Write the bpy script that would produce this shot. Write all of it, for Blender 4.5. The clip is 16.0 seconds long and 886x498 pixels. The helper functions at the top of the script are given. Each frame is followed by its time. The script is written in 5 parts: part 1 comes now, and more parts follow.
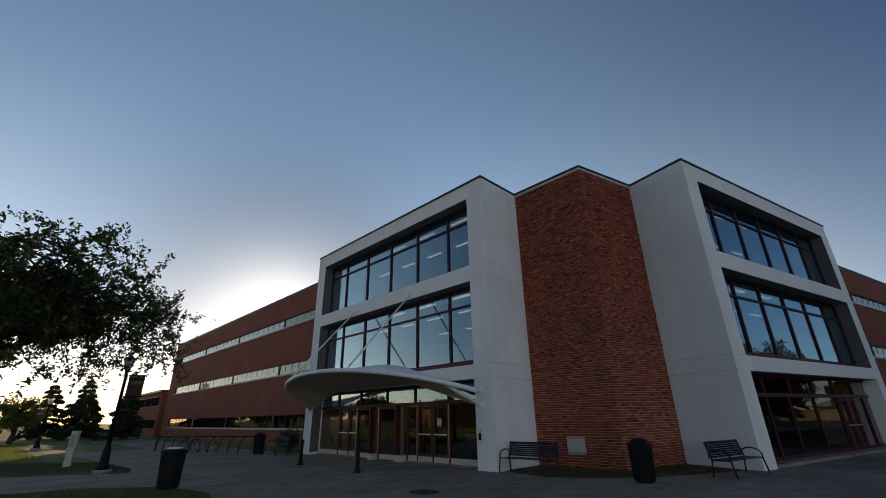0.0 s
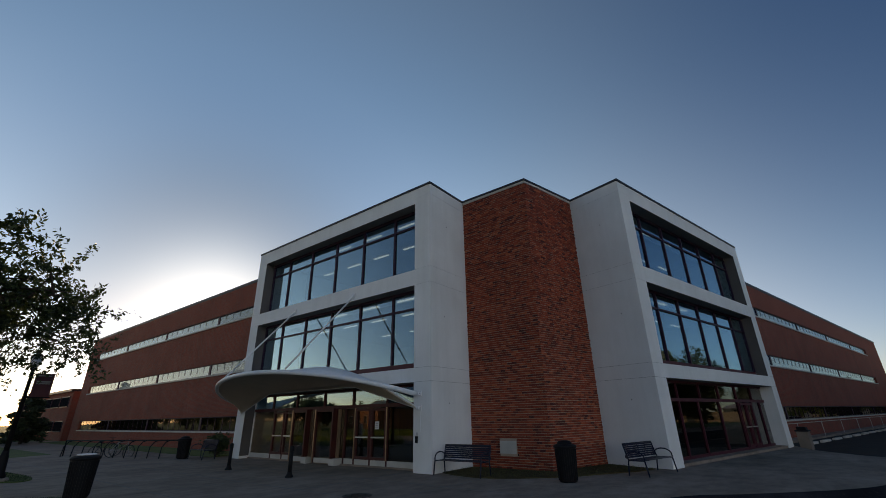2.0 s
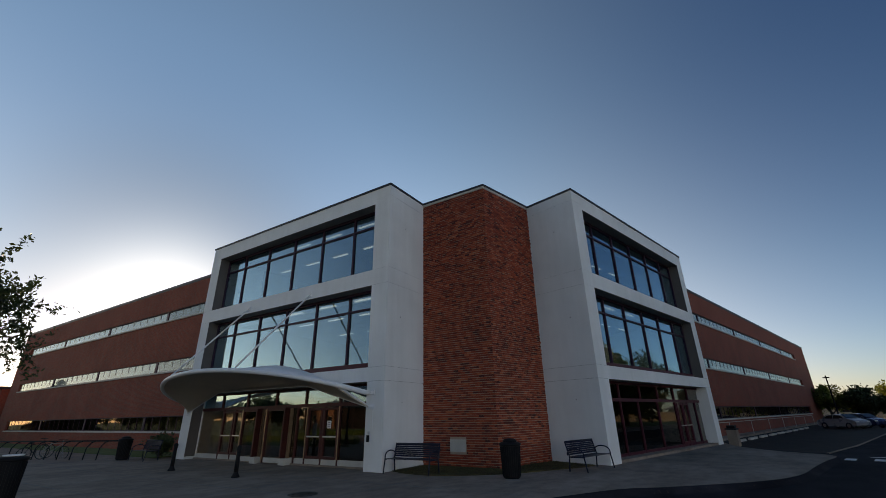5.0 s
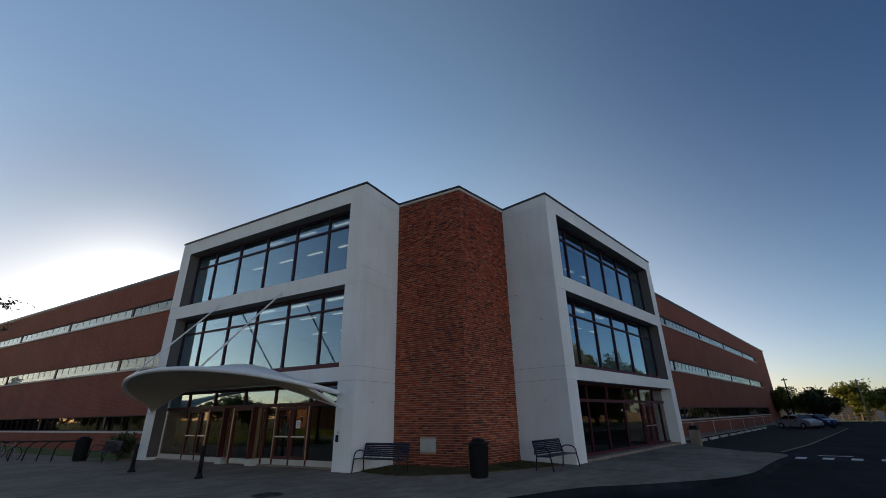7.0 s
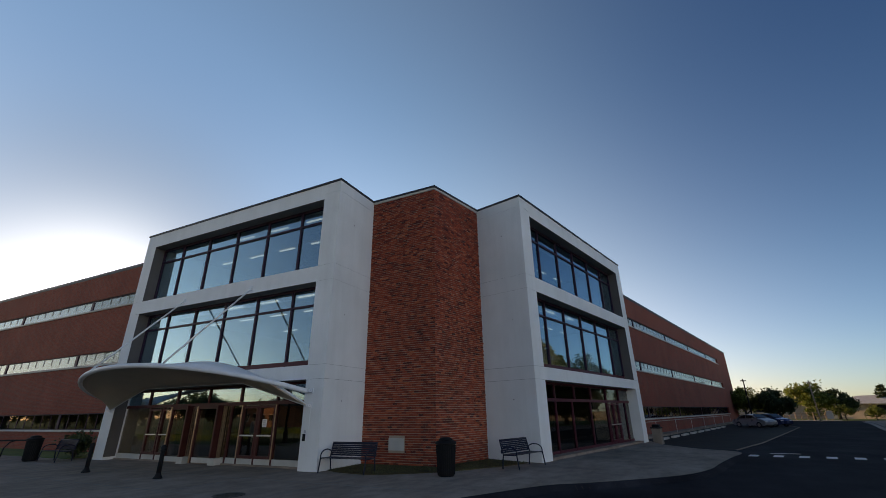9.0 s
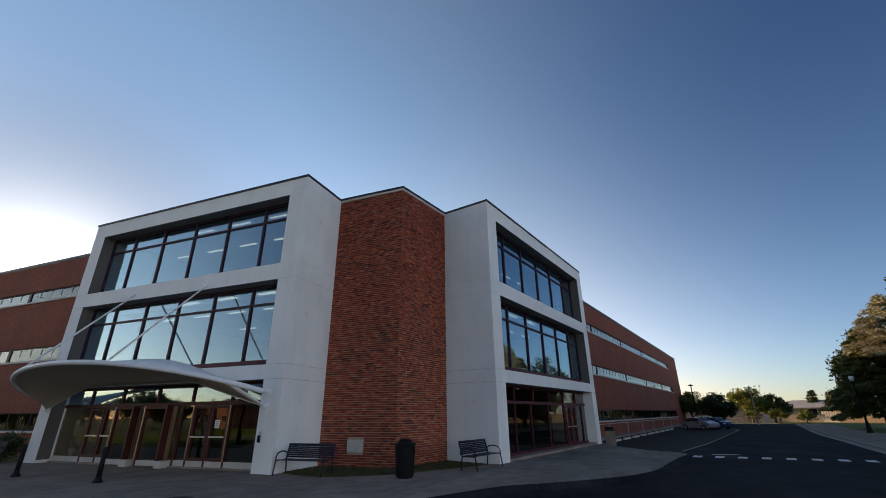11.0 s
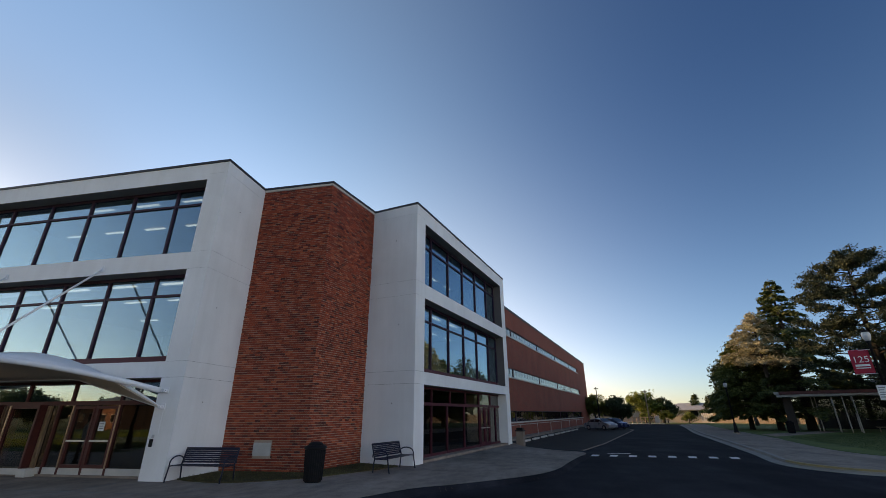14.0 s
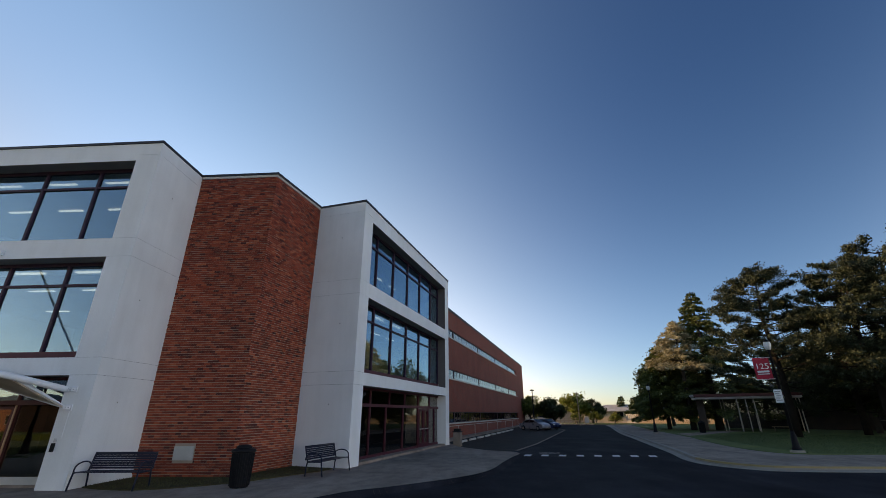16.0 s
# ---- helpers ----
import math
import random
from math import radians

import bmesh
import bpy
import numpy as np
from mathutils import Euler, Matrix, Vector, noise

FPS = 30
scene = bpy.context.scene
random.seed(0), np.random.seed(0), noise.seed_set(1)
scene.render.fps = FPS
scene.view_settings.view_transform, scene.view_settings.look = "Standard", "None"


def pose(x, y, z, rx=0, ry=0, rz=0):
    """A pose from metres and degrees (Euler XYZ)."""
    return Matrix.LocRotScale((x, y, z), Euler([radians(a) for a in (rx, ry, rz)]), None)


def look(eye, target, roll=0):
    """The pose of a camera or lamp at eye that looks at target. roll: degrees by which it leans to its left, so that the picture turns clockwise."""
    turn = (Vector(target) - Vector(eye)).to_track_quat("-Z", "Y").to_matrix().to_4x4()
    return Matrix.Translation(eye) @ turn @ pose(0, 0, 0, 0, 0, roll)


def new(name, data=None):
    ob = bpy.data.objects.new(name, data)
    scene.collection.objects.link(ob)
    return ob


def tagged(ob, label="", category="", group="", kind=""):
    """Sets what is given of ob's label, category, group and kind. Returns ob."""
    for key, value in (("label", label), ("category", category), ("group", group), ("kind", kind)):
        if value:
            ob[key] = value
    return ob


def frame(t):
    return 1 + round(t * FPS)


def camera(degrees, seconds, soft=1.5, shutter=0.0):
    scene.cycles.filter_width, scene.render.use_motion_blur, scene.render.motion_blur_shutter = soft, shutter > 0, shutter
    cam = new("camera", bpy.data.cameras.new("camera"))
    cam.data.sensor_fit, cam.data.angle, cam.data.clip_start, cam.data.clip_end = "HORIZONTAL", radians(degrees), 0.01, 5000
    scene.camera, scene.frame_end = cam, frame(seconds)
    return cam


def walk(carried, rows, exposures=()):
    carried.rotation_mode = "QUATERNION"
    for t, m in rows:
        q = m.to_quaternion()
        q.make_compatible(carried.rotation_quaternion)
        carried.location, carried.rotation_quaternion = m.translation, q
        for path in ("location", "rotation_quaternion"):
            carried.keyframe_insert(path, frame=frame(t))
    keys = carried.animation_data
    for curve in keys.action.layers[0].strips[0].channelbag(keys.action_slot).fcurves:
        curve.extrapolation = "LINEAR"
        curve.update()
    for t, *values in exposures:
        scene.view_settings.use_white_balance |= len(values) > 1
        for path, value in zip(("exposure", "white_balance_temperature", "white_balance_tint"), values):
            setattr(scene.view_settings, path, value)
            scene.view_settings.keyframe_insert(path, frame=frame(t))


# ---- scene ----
cam = camera(93.35, 16.0, soft=0.5)
PATH = [
    (0.0, 6.391, -14.138, 1.679, 45.61, 21.89, 1.03),
    (0.5, 6.430, -14.199, 1.717, 43.77, 21.88, 1.00),
    (1.0, 6.483, -14.231, 1.735, 41.65, 21.86, 0.98),
    (1.5, 6.550, -14.244, 1.741, 39.55, 21.90, 0.99),
    (2.0, 6.623, -14.248, 1.738, 38.05, 21.90, 1.02),
    (2.5, 6.703, -14.231, 1.732, 37.05, 21.91, 1.07),
    (3.0, 6.782, -14.214, 1.724, 36.36, 21.91, 1.12),
    (3.5, 6.849, -14.215, 1.716, 35.62, 21.88, 1.15),
    (4.0, 6.920, -14.259, 1.712, 34.77, 21.82, 1.16),
    (6.5, 7.140, -14.328, 1.712, 30.40, 21.77, 0.88),
    (7.0, 7.192, -14.291, 1.709, 29.73, 21.72, 0.94),
    (7.5, 7.240, -14.265, 1.707, 29.09, 21.66, 0.97),
    (8.0, 7.278, -14.255, 1.710, 28.37, 21.59, 0.96),
    (8.5, 7.308, -14.256, 1.715, 27.46, 21.51, 0.91),
    (9.0, 7.337, -14.262, 1.723, 26.30, 21.49, 0.81),
    (11.5, 7.368, -14.307, 1.716, 19.94, 21.66, 0.48),
    (12.0, 7.390, -14.304, 1.729, 18.52, 21.65, 0.43),
    (12.5, 7.412, -14.297, 1.745, 16.97, 21.63, 0.43),
    (13.0, 7.450, -14.305, 1.760, 15.30, 21.59, 0.40),
    (13.5, 7.485, -14.320, 1.772, 13.25, 21.56, 0.36),
    (14.0, 7.511, -14.320, 1.787, 11.10, 21.56, 0.34),
    (14.5, 7.530, -14.318, 1.799, 9.02, 21.55, 0.33),
    (15.0, 7.542, -14.328, 1.809, 6.93, 21.55, 0.33),
    (15.5, 7.547, -14.331, 1.814, 4.98, 21.56, 0.34),
    (16.0, 7.542, -14.314, 1.813, 3.38, 21.59, 0.32),
]
walk(cam, [(t, pose(x, y, z, 90 + pitch, roll, yaw)) for t, x, y, z, yaw, pitch, roll in PATH],
     exposures=[(0.0, 0.0, 10500.0, 17.0), (4.0, 0.11, 10500.0, 17.0), (9.0, 0.42, 10200.0, 18.0), (12.5, 0.72, 10300.0, 20.0), (16.0, 0.8, 10400.0, 20.0)])

# ---- world and sun ----
SUN_AZ, SUN_EL = 157.0, 12.0
SKY_BY_SUN = ((0, -0.9, -0.5, -0.2), (7, -1.5, -1.05, -0.75), (14, -1.42, -1.02, -0.77), (22, -0.42, -0.08, 0.02), (31, 0.42, 0.5, 0.4), (43, 0.74, 0.68, 0.48), (56, 0.85, 0.66, 0.44), (71, -0.02, 0.14, 0.22), (87, -1.15, -0.42, -0.08), (105, -1.5, -0.75, -0.44), (116, -0.5, -0.25, -0.1), (131, 0.5, 0.52, 0.48), (160, 0.4, 0.42, 0.4), (180, 0.35, 0.35, 0.35))
SKY_BY_HEIGHT = ((0, 0.0, -0.36, -0.08), (6, 0.26, -0.06, 0.0), (16, 0.36, 0.16, 0.04), (36, -0.55, -0.12, 0.06), (52, -0.35, 0.0, 0.15), (90, -0.3, 0.0, 0.1))
world = bpy.data.worlds.new("world")
scene.world = world
world.use_nodes = True
wn = world.node_tree.nodes
sky = wn.new("ShaderNodeTexSky")
sky.sky_type = "NISHITA"
sky.sun_disc = False
sky.sun_elevation = radians(SUN_EL)
sky.sun_rotation = radians(90 - SUN_AZ)
sky.air_density, sky.dust_density, sky.ozone_density = 0.75, 0.28, 2.0
wl = world.node_tree.links
sun_dir = Vector((math.cos(radians(SUN_AZ)) * math.cos(radians(SUN_EL)), math.sin(radians(SUN_AZ)) * math.cos(radians(SUN_EL)), math.sin(radians(SUN_EL))))


def sky_tone(value, span, stops):
    """A smooth gain in stops of red, green and blue over an angle in degrees."""
    norm = wn.new("ShaderNodeMath")
    norm.operation = "MULTIPLY"
    norm.inputs[1].default_value = 180 / math.pi / span
    wl.new(value, norm.inputs[0])
    r = wn.new("ShaderNodeValToRGB")
    r.color_ramp.interpolation = "B_SPLINE"
    while len(r.color_ramp.elements) < len(stops):
        r.color_ramp.elements.new(0.5)
    for e, (angle, *gain) in zip(r.color_ramp.elements, stops):
        e.position, e.color = angle / span, (*[2 ** g / 4 for g in gain], 1)
    wl.new(norm.outputs[0], r.inputs["Fac"])
    times = wn.new("ShaderNodeVectorMath")
    times.operation = "SCALE"
    times.inputs["Scale"].default_value = 4.0
    wl.new(r.outputs["Color"], times.inputs[0])
    return times.outputs[0]


# clear evening air: pale round the sun and along the horizon, deep blue away from both
deep = wn.new("ShaderNodeGamma")
deep.inputs["Gamma"].default_value = 1.3
wl.new(sky.outputs["Color"], deep.inputs["Color"])
way = wn.new("ShaderNodeTexCoord").outputs["Generated"]
toward, height, theta, rise = wn.new("ShaderNodeVectorMath"), wn.new("ShaderNodeSeparateXYZ"), wn.new("ShaderNodeMath"), wn.new("ShaderNodeMath")
toward.operation, theta.operation, rise.operation = "DOT_PRODUCT", "ARCCOSINE", "ARCSINE"
toward.inputs[1].default_value = sun_dir
wl.new(way, toward.inputs[0])
wl.new(way, height.inputs[0])
wl.new(toward.outputs["Value"], theta.inputs[0])
wl.new(height.outputs["Z"], rise.inputs[0])
by_sun = sky_tone(theta.outputs[0], 180, SKY_BY_SUN)
by_rise = sky_tone(rise.outputs[0], 90, SKY_BY_HEIGHT)
color = deep.outputs["Color"]
for gain in (by_sun, by_rise):
    mul = wn.new("ShaderNodeVectorMath")
    mul.operation = "MULTIPLY"
    wl.new(color, mul.inputs[0])
    wl.new(gain, mul.inputs[1])
    color = mul.outputs[0]
wl.new(color, wn["Background"].inputs["Color"])
wn["Background"].inputs["Strength"].default_value = 0.105
sun = new("sun", bpy.data.lights.new("sun", "SUN"))
sun.data.energy, sun.data.angle, sun.data.color = 3.3, radians(0.6), (1.0, 0.79, 0.55)
sun.matrix_world = look(sun_dir * 200, (0, 0, 0))


# ---- materials ----
def material(name, rough=0.7, metal=0.0):
    m = bpy.data.materials.new(name)
    m.use_nodes = True
    b = m.node_tree.nodes["Principled BSDF"]
    b.inputs["Roughness"].default_value = rough
    b.inputs["Metallic"].default_value = metal
    return m, m.node_tree.nodes, m.node_tree.links, b


def ramp(nodes, stops):
    r = nodes.new("ShaderNodeValToRGB")
    while len(r.color_ramp.elements) < len(stops):
        r.color_ramp.elements.new(0.5)
    for e, (p, c) in zip(r.color_ramp.elements, stops):
        e.position, e.color = p, (*c, 1)
    return r


def surface(name, dark, light, coarse=1.5, fine=60.0, rough=0.75, bump=0.15, metal=0.0, rough_spread=0.15, dist=0.01, spec=0.5):
    """Paint, stone, soil: two scales of variation in colour, one in relief."""
    m, n, l, b = material(name, rough, metal)
    b.inputs["Specular IOR Level"].default_value = spec
    co = n.new("ShaderNodeTexCoord")
    big, small = n.new("ShaderNodeTexNoise"), n.new("ShaderNodeTexNoise")
    big.inputs["Scale"].default_value, small.inputs["Scale"].default_value = coarse, fine
    big.inputs["Detail"].default_value, small.inputs["Detail"].default_value = 6, 3
    for t in (big, small):
        l.new(co.outputs["Object"], t.inputs["Vector"])
    mix = n.new("ShaderNodeMath")
    mix.operation = "MULTIPLY_ADD"
    mix.inputs[1].default_value = 0.35
    l.new(small.outputs["Fac"], mix.inputs[0])
    sub = n.new("ShaderNodeMath")
    sub.operation = "MULTIPLY"
    sub.inputs[1].default_value = 0.65
    l.new(big.outputs["Fac"], sub.inputs[0])
    l.new(sub.outputs[0], mix.inputs[2])
    r = ramp(n, ((0.3, dark), (0.7, light)))
    l.new(mix.outputs[0], r.inputs["Fac"])
    l.new(r.outputs["Color"], b.inputs["Base Color"])
    rr = n.new("ShaderNodeMapRange")
    rr.inputs["To Min"].default_value, rr.inputs["To Max"].default_value = max(0.02, rough - rough_spread), min(1.0, rough + rough_spread)
    l.new(big.outputs["Fac"], rr.inputs["Value"])
    l.new(rr.outputs["Result"], b.inputs["Roughness"])
    if bump:
        bp = n.new("ShaderNodeBump")
        bp.inputs["Strength"].default_value, bp.inputs["Distance"].default_value = bump, dist
        l.new(small.outputs["Fac"], bp.inputs["Height"])
        l.new(bp.outputs["Normal"], b.inputs["Normal"])
    return m


def brick_wall(name):
    """Far brickwork in metres of the wall's own u and v."""
    m, n, l, b = material(name, 0.85)
    uv = n.new("ShaderNodeUVMap")
    uv.uv_map = "UVMap"
    bt = n.new("ShaderNodeTexBrick")
    bt.inputs["Scale"].default_value = 1.0
    bt.inputs["Brick Width"].default_value, bt.inputs["Row Height"].default_value = 0.203, 0.0813
    bt.inputs["Mortar Size"].default_value, bt.inputs["Mortar Smooth"].default_value = 0.007, 0.3
    bt.inputs["Color1"].default_value, bt.inputs["Color2"].default_value = (0.27, 0.048, 0.026, 1), (0.36, 0.07, 0.036, 1)
    bt.inputs["Mortar"].default_value = (0.21, 0.12, 0.085, 1)
    l.new(uv.outputs["UV"], bt.inputs["Vector"])
    st = n.new("ShaderNodeTexNoise")
    st.inputs["Scale"].default_value, st.inputs["Detail"].default_value = 0.45, 7
    l.new(uv.outputs["UV"], st.inputs["Vector"])
    mx = n.new("ShaderNodeMix")
    mx.data_type, mx.blend_type = "RGBA", "MULTIPLY"
    mx.inputs["Factor"].default_value = 0.6
    r = ramp(n, ((0.3, (0.62, 0.55, 0.52)), (0.7, (1.0, 1.0, 1.0))))
    l.new(st.outputs["Fac"], r.inputs["Fac"])
    l.new(bt.outputs["Color"], mx.inputs["A"])
    l.new(r.outputs["Color"], mx.inputs["B"])
    l.new(mx.outputs["Result"], b.inputs["Base Color"])
    bp = n.new("ShaderNodeBump")
    bp.invert = True
    bp.inputs["Strength"].default_value, bp.inputs["Distance"].default_value = 0.6, 0.008
    l.new(bt.outputs["Fac"], bp.inputs["Height"])
    l.new(bp.outputs["Normal"], b.inputs["Normal"])
    return m


def brick_piece(name, island):
    m, n, l, b = material(name, 0.88)
    if island:
        src = n.new("ShaderNodeNewGeometry").outputs["Random Per Island"]
    else:
        src = n.new("ShaderNodeObjectInfo").outputs["Random"]
    r = ramp(n, ((0.0, (0.085, 0.018, 0.014)), (0.12, (0.19, 0.033, 0.018)), (0.5, (0.305, 0.052, 0.024)), (0.86, (0.385, 0.072, 0.032)), (1.0, (0.5, 0.13, 0.06))))
    l.new(src, r.inputs["Fac"])
    co = n.new("ShaderNodeTexCoord")
    no = n.new("ShaderNodeTexNoise")
    no.inputs["Scale"].default_value, no.inputs["Detail"].default_value = 45, 4
    geo = n.new("ShaderNodeNewGeometry")
    l.new(geo.outputs["Position"], no.inputs["Vector"])
    big = n.new("ShaderNodeTexNoise")
    big.inputs["Scale"].default_value, big.inputs["Detail"].default_value = 0.6, 6
    l.new(geo.outputs["Position"], big.inputs["Vector"])
    r2 = ramp(n, ((0.3, (0.68, 0.62, 0.6)), (0.65, (1.05, 1.0, 1.0))))
    l.new(big.outputs["Fac"], r2.inputs["Fac"])
    mx = n.new("ShaderNodeMix")
    mx.data_type, mx.blend_type = "RGBA", "MULTIPLY"
    mx.inputs["Factor"].default_value = 0.8
    l.new(r.outputs["Color"], mx.inputs["A"])
    l.new(r2.outputs["Color"], mx.inputs["B"])
    l.new(mx.outputs["Result"], b.inputs["Base Color"])
    bp = n.new("ShaderNodeBump")
    bp.inputs["Strength"].default_value, bp.inputs["Distance"].default_value = 0.5, 0.006
    l.new(no.outputs["Fac"], bp.inputs["Height"])
    l.new(bp.outputs["Normal"], b.inputs["Normal"])
    return m


def glass_pane(name, tint, mirror, ior=4.0, wave=0.006, sheen=(0.86, 0.95, 1.0)):
    """Coated window glass: clear pane that mirrors more towards grazing."""
    m, n, l, b = material(name, 0.0)
    out = n["Material Output"]
    n.remove(b)
    tr, gl, mx = n.new("ShaderNodeBsdfTransparent"), n.new("ShaderNodeBsdfGlossy"), n.new("ShaderNodeMixShader")
    tr.inputs["Color"].default_value = (*tint, 1)
    gl.inputs["Roughness"].default_value = 0.012
    gl.inputs["Color"].default_value = (*sheen, 1)
    lw = n.new("ShaderNodeLayerWeight")
    lw.inputs["Blend"].default_value = 0.5
    pw = n.new("ShaderNodeMath")
    pw.operation = "POWER"
    pw.inputs[1].default_value = ior
    l.new(lw.outputs["Facing"], pw.inputs[0])
    ad = n.new("ShaderNodeMath")
    ad.operation, ad.use_clamp = "MULTIPLY_ADD", True
    ad.inputs[1].default_value, ad.inputs[2].default_value = 0.7, mirror
    l.new(pw.outputs[0], ad.inputs[0])
    l.new(ad.outputs[0], mx.inputs["Fac"])
    l.new(tr.outputs[0], mx.inputs[1])
    l.new(gl.outputs[0], mx.inputs[2])
    l.new(mx.outputs[0], out.inputs["Surface"])
    co, no, bp = n.new("ShaderNodeTexCoord"), n.new("ShaderNodeTexNoise"), n.new("ShaderNodeBump")
    no.inputs["Scale"].default_value = 0.7
    l.new(co.outputs["Object"], no.inputs["Vector"])
    l.new(no.outputs["Fac"], bp.inputs["Height"])
    bp.inputs["Strength"].default_value, bp.inputs["Distance"].default_value = 0.5, wave
    l.new(bp.outputs["Normal"], gl.inputs["Normal"])
    return m


def leaf_material(name, dark, light, gloss=0.5, through_light=0.35):
    m, n, l, b = material(name, gloss)
    r = ramp(n, ((0.0, dark), (1.0, light)))
    l.new(n.new("ShaderNodeNewGeometry").outputs["Random Per Island"], r.inputs["Fac"])
    l.new(r.outputs["Color"], b.inputs["Base Color"])
    tl, mx = n.new("ShaderNodeBsdfTranslucent"), n.new("ShaderNodeMixShader")
    l.new(r.outputs["Color"], tl.inputs["Color"])
    mx.inputs["Fac"].default_value = through_light
    l.new(b.outputs[0], mx.inputs[1])
    l.new(tl.outputs[0], mx.inputs[2])
    l.new(mx.outputs[0], n["Material Output"].inputs["Surface"])
    return m


def lamp_material(name, color, strength):
    m, n, l, b = material(name, 0.4)
    b.inputs["Base Color"].default_value = (0.8, 0.8, 0.8, 1)
    b.inputs["Emission Color"].default_value = (*color, 1)
    b.inputs["Emission Strength"].default_value = strength
    return m


def weathered(m, scale, low, strength):
    """Adds stains: a noise drawn out along the smallest scale."""
    n, l = m.node_tree.nodes, m.node_tree.links
    b = n["Principled BSDF"]
    source = b.inputs["Base Color"].links[0].from_socket
    geo, mp, no = n.new("ShaderNodeNewGeometry"), n.new("ShaderNodeMapping"), n.new("ShaderNodeTexNoise")
    mp.inputs["Scale"].default_value = scale
    no.inputs["Scale"].default_value, no.inputs["Detail"].default_value, no.inputs["Roughness"].default_value = 1.0, 8, 0.65
    l.new(geo.outputs["Position"], mp.inputs["Vector"])
    l.new(mp.outputs["Vector"], no.inputs["Vector"])
    r = ramp(n, ((0.36, low), (0.58, (1.0, 1.0, 1.0))))
    l.new(no.outputs["Fac"], r.inputs["Fac"])
    mx = n.new("ShaderNodeMix")
    mx.data_type, mx.blend_type = "RGBA", "MULTIPLY"
    mx.inputs["Factor"].default_value = strength
    l.new(source, mx.inputs["A"])
    l.new(r.outputs["Color"], mx.inputs["B"])
    l.new(mx.outputs["Result"], b.inputs["Base Color"])
    return m


CONCRETE = surface("white_painted_concrete", (0.72, 0.725, 0.71), (0.86, 0.865, 0.85), 0.7, 45, 0.8, 0.12)
JOINT = surface("joint_sealant", (0.14, 0.14, 0.13), (0.22, 0.21, 0.2), 4, 50, 0.9, 0)
STONE = surface("pale_stone", (0.42, 0.40, 0.36), (0.58, 0.55, 0.5), 2, 60, 0.8, 0.1)
CAP = surface("dark_metal_coping", (0.025, 0.025, 0.03), (0.05, 0.05, 0.055), 2, 30, 0.45, 0.05, 0.6)
BRICKS = weathered(brick_wall("red_brick_wall"), (0.8, 0.8, 0.3), (0.7, 0.64, 0.62), 0.35)
weathered(CONCRETE, (1.6, 1.6, 0.14), (0.72, 0.70, 0.67), 0.2)
BRICK_A, BRICK_B = brick_piece("red_brick", False), brick_piece("red_brick_rest", True)
MORTAR = surface("mortar", (0.34, 0.255, 0.20), (0.48, 0.37, 0.295), 2, 90, 0.95, 0.2)
# taupe that carries the shade under the beams
SOFFIT_SHADE = surface("soffit_shade_taupe", (0.14, 0.115, 0.105), (0.21, 0.175, 0.16), 1.5, 40, 0.8, 0.05)
# shade of the opening's sides put into a dark taupe
REVEAL_SHADE = surface("reveal_shade_taupe", (0.085, 0.073, 0.07), (0.13, 0.112, 0.107), 1.5, 40, 0.8, 0.05)
FRAME = surface("dark_plum_metal", (0.026, 0.010, 0.024), (0.044, 0.015, 0.038), 3, 40, 0.5, 0.03, spec=0.25)
SILL = surface("maroon_metal", (0.065, 0.012, 0.02), (0.10, 0.018, 0.028), 3, 40, 0.5, 0.03, spec=0.25)
DOORFRAME = surface("red_brown_metal", (0.055, 0.013, 0.012), (0.095, 0.022, 0.017), 3, 40, 0.5, 0.03, spec=0.25)
BRONZE = surface("bronze_metal", (0.33, 0.2, 0.13), (0.45, 0.3, 0.2), 3, 40, 0.35, 0.03, 0.7)
GLASS = glass_pane("window_glass", (0.61, 0.75, 0.83), 0.08, 1.4, sheen=(0.62, 0.89, 0.97))
GLASS_LOW = glass_pane("storefront_glass", (0.62, 0.55, 0.48), 0.11, 4.2)
GLASS_DARK = glass_pane("dim_storefront_glass", (0.55, 0.52, 0.48), 0.06, 4.5)
GLASS_CLEAR = glass_pane("shelter_glass", (0.8, 0.82, 0.82), 0.02, 6.0)
GLASS_STRIP = glass_pane("strip_glass", (0.85, 0.88, 0.86), 0.05, 5.5)
INSIDE = surface("grey_plaster", (0.30, 0.29, 0.27), (0.42, 0.40, 0.38), 1.2, 30, 0.9, 0.05)
# dimness of unlit rooms and tree-shaded walls put into the brown
SHADE_BROWN = surface("shade_brown", (0.035, 0.022, 0.017), (0.075, 0.048, 0.036), 1.2, 20, 0.7, 0.05)
INFLOOR = surface("carpet", (0.07, 0.06, 0.055), (0.12, 0.10, 0.09), 2, 80, 0.95, 0.1)
PALE_SASH = surface("pale_grey_sash", (0.26, 0.27, 0.29), (0.34, 0.35, 0.37), 3, 40, 0.6, 0)
# grey sheet added behind panes without blinds, for their dull look
GREY_BACKING = surface("grey_backing", (0.24, 0.25, 0.25), (0.33, 0.34, 0.33), 2, 60, 0.8, 0.05)
BLIND = surface("cream_blind", (0.70, 0.69, 0.66), (0.82, 0.81, 0.78), 2, 60, 0.8, 0.05)
TUBELIGHT = lamp_material("ceiling_tube", (1.0, 0.95, 0.86), 0.65)
LANTERN = surface("lantern_glass", (0.6, 0.6, 0.58), (0.75, 0.75, 0.72), 2, 40, 0.3, 0)
STEEL = surface("white_painted_steel", (0.68, 0.69, 0.70), (0.80, 0.81, 0.82), 3, 50, 0.4, 0.03)
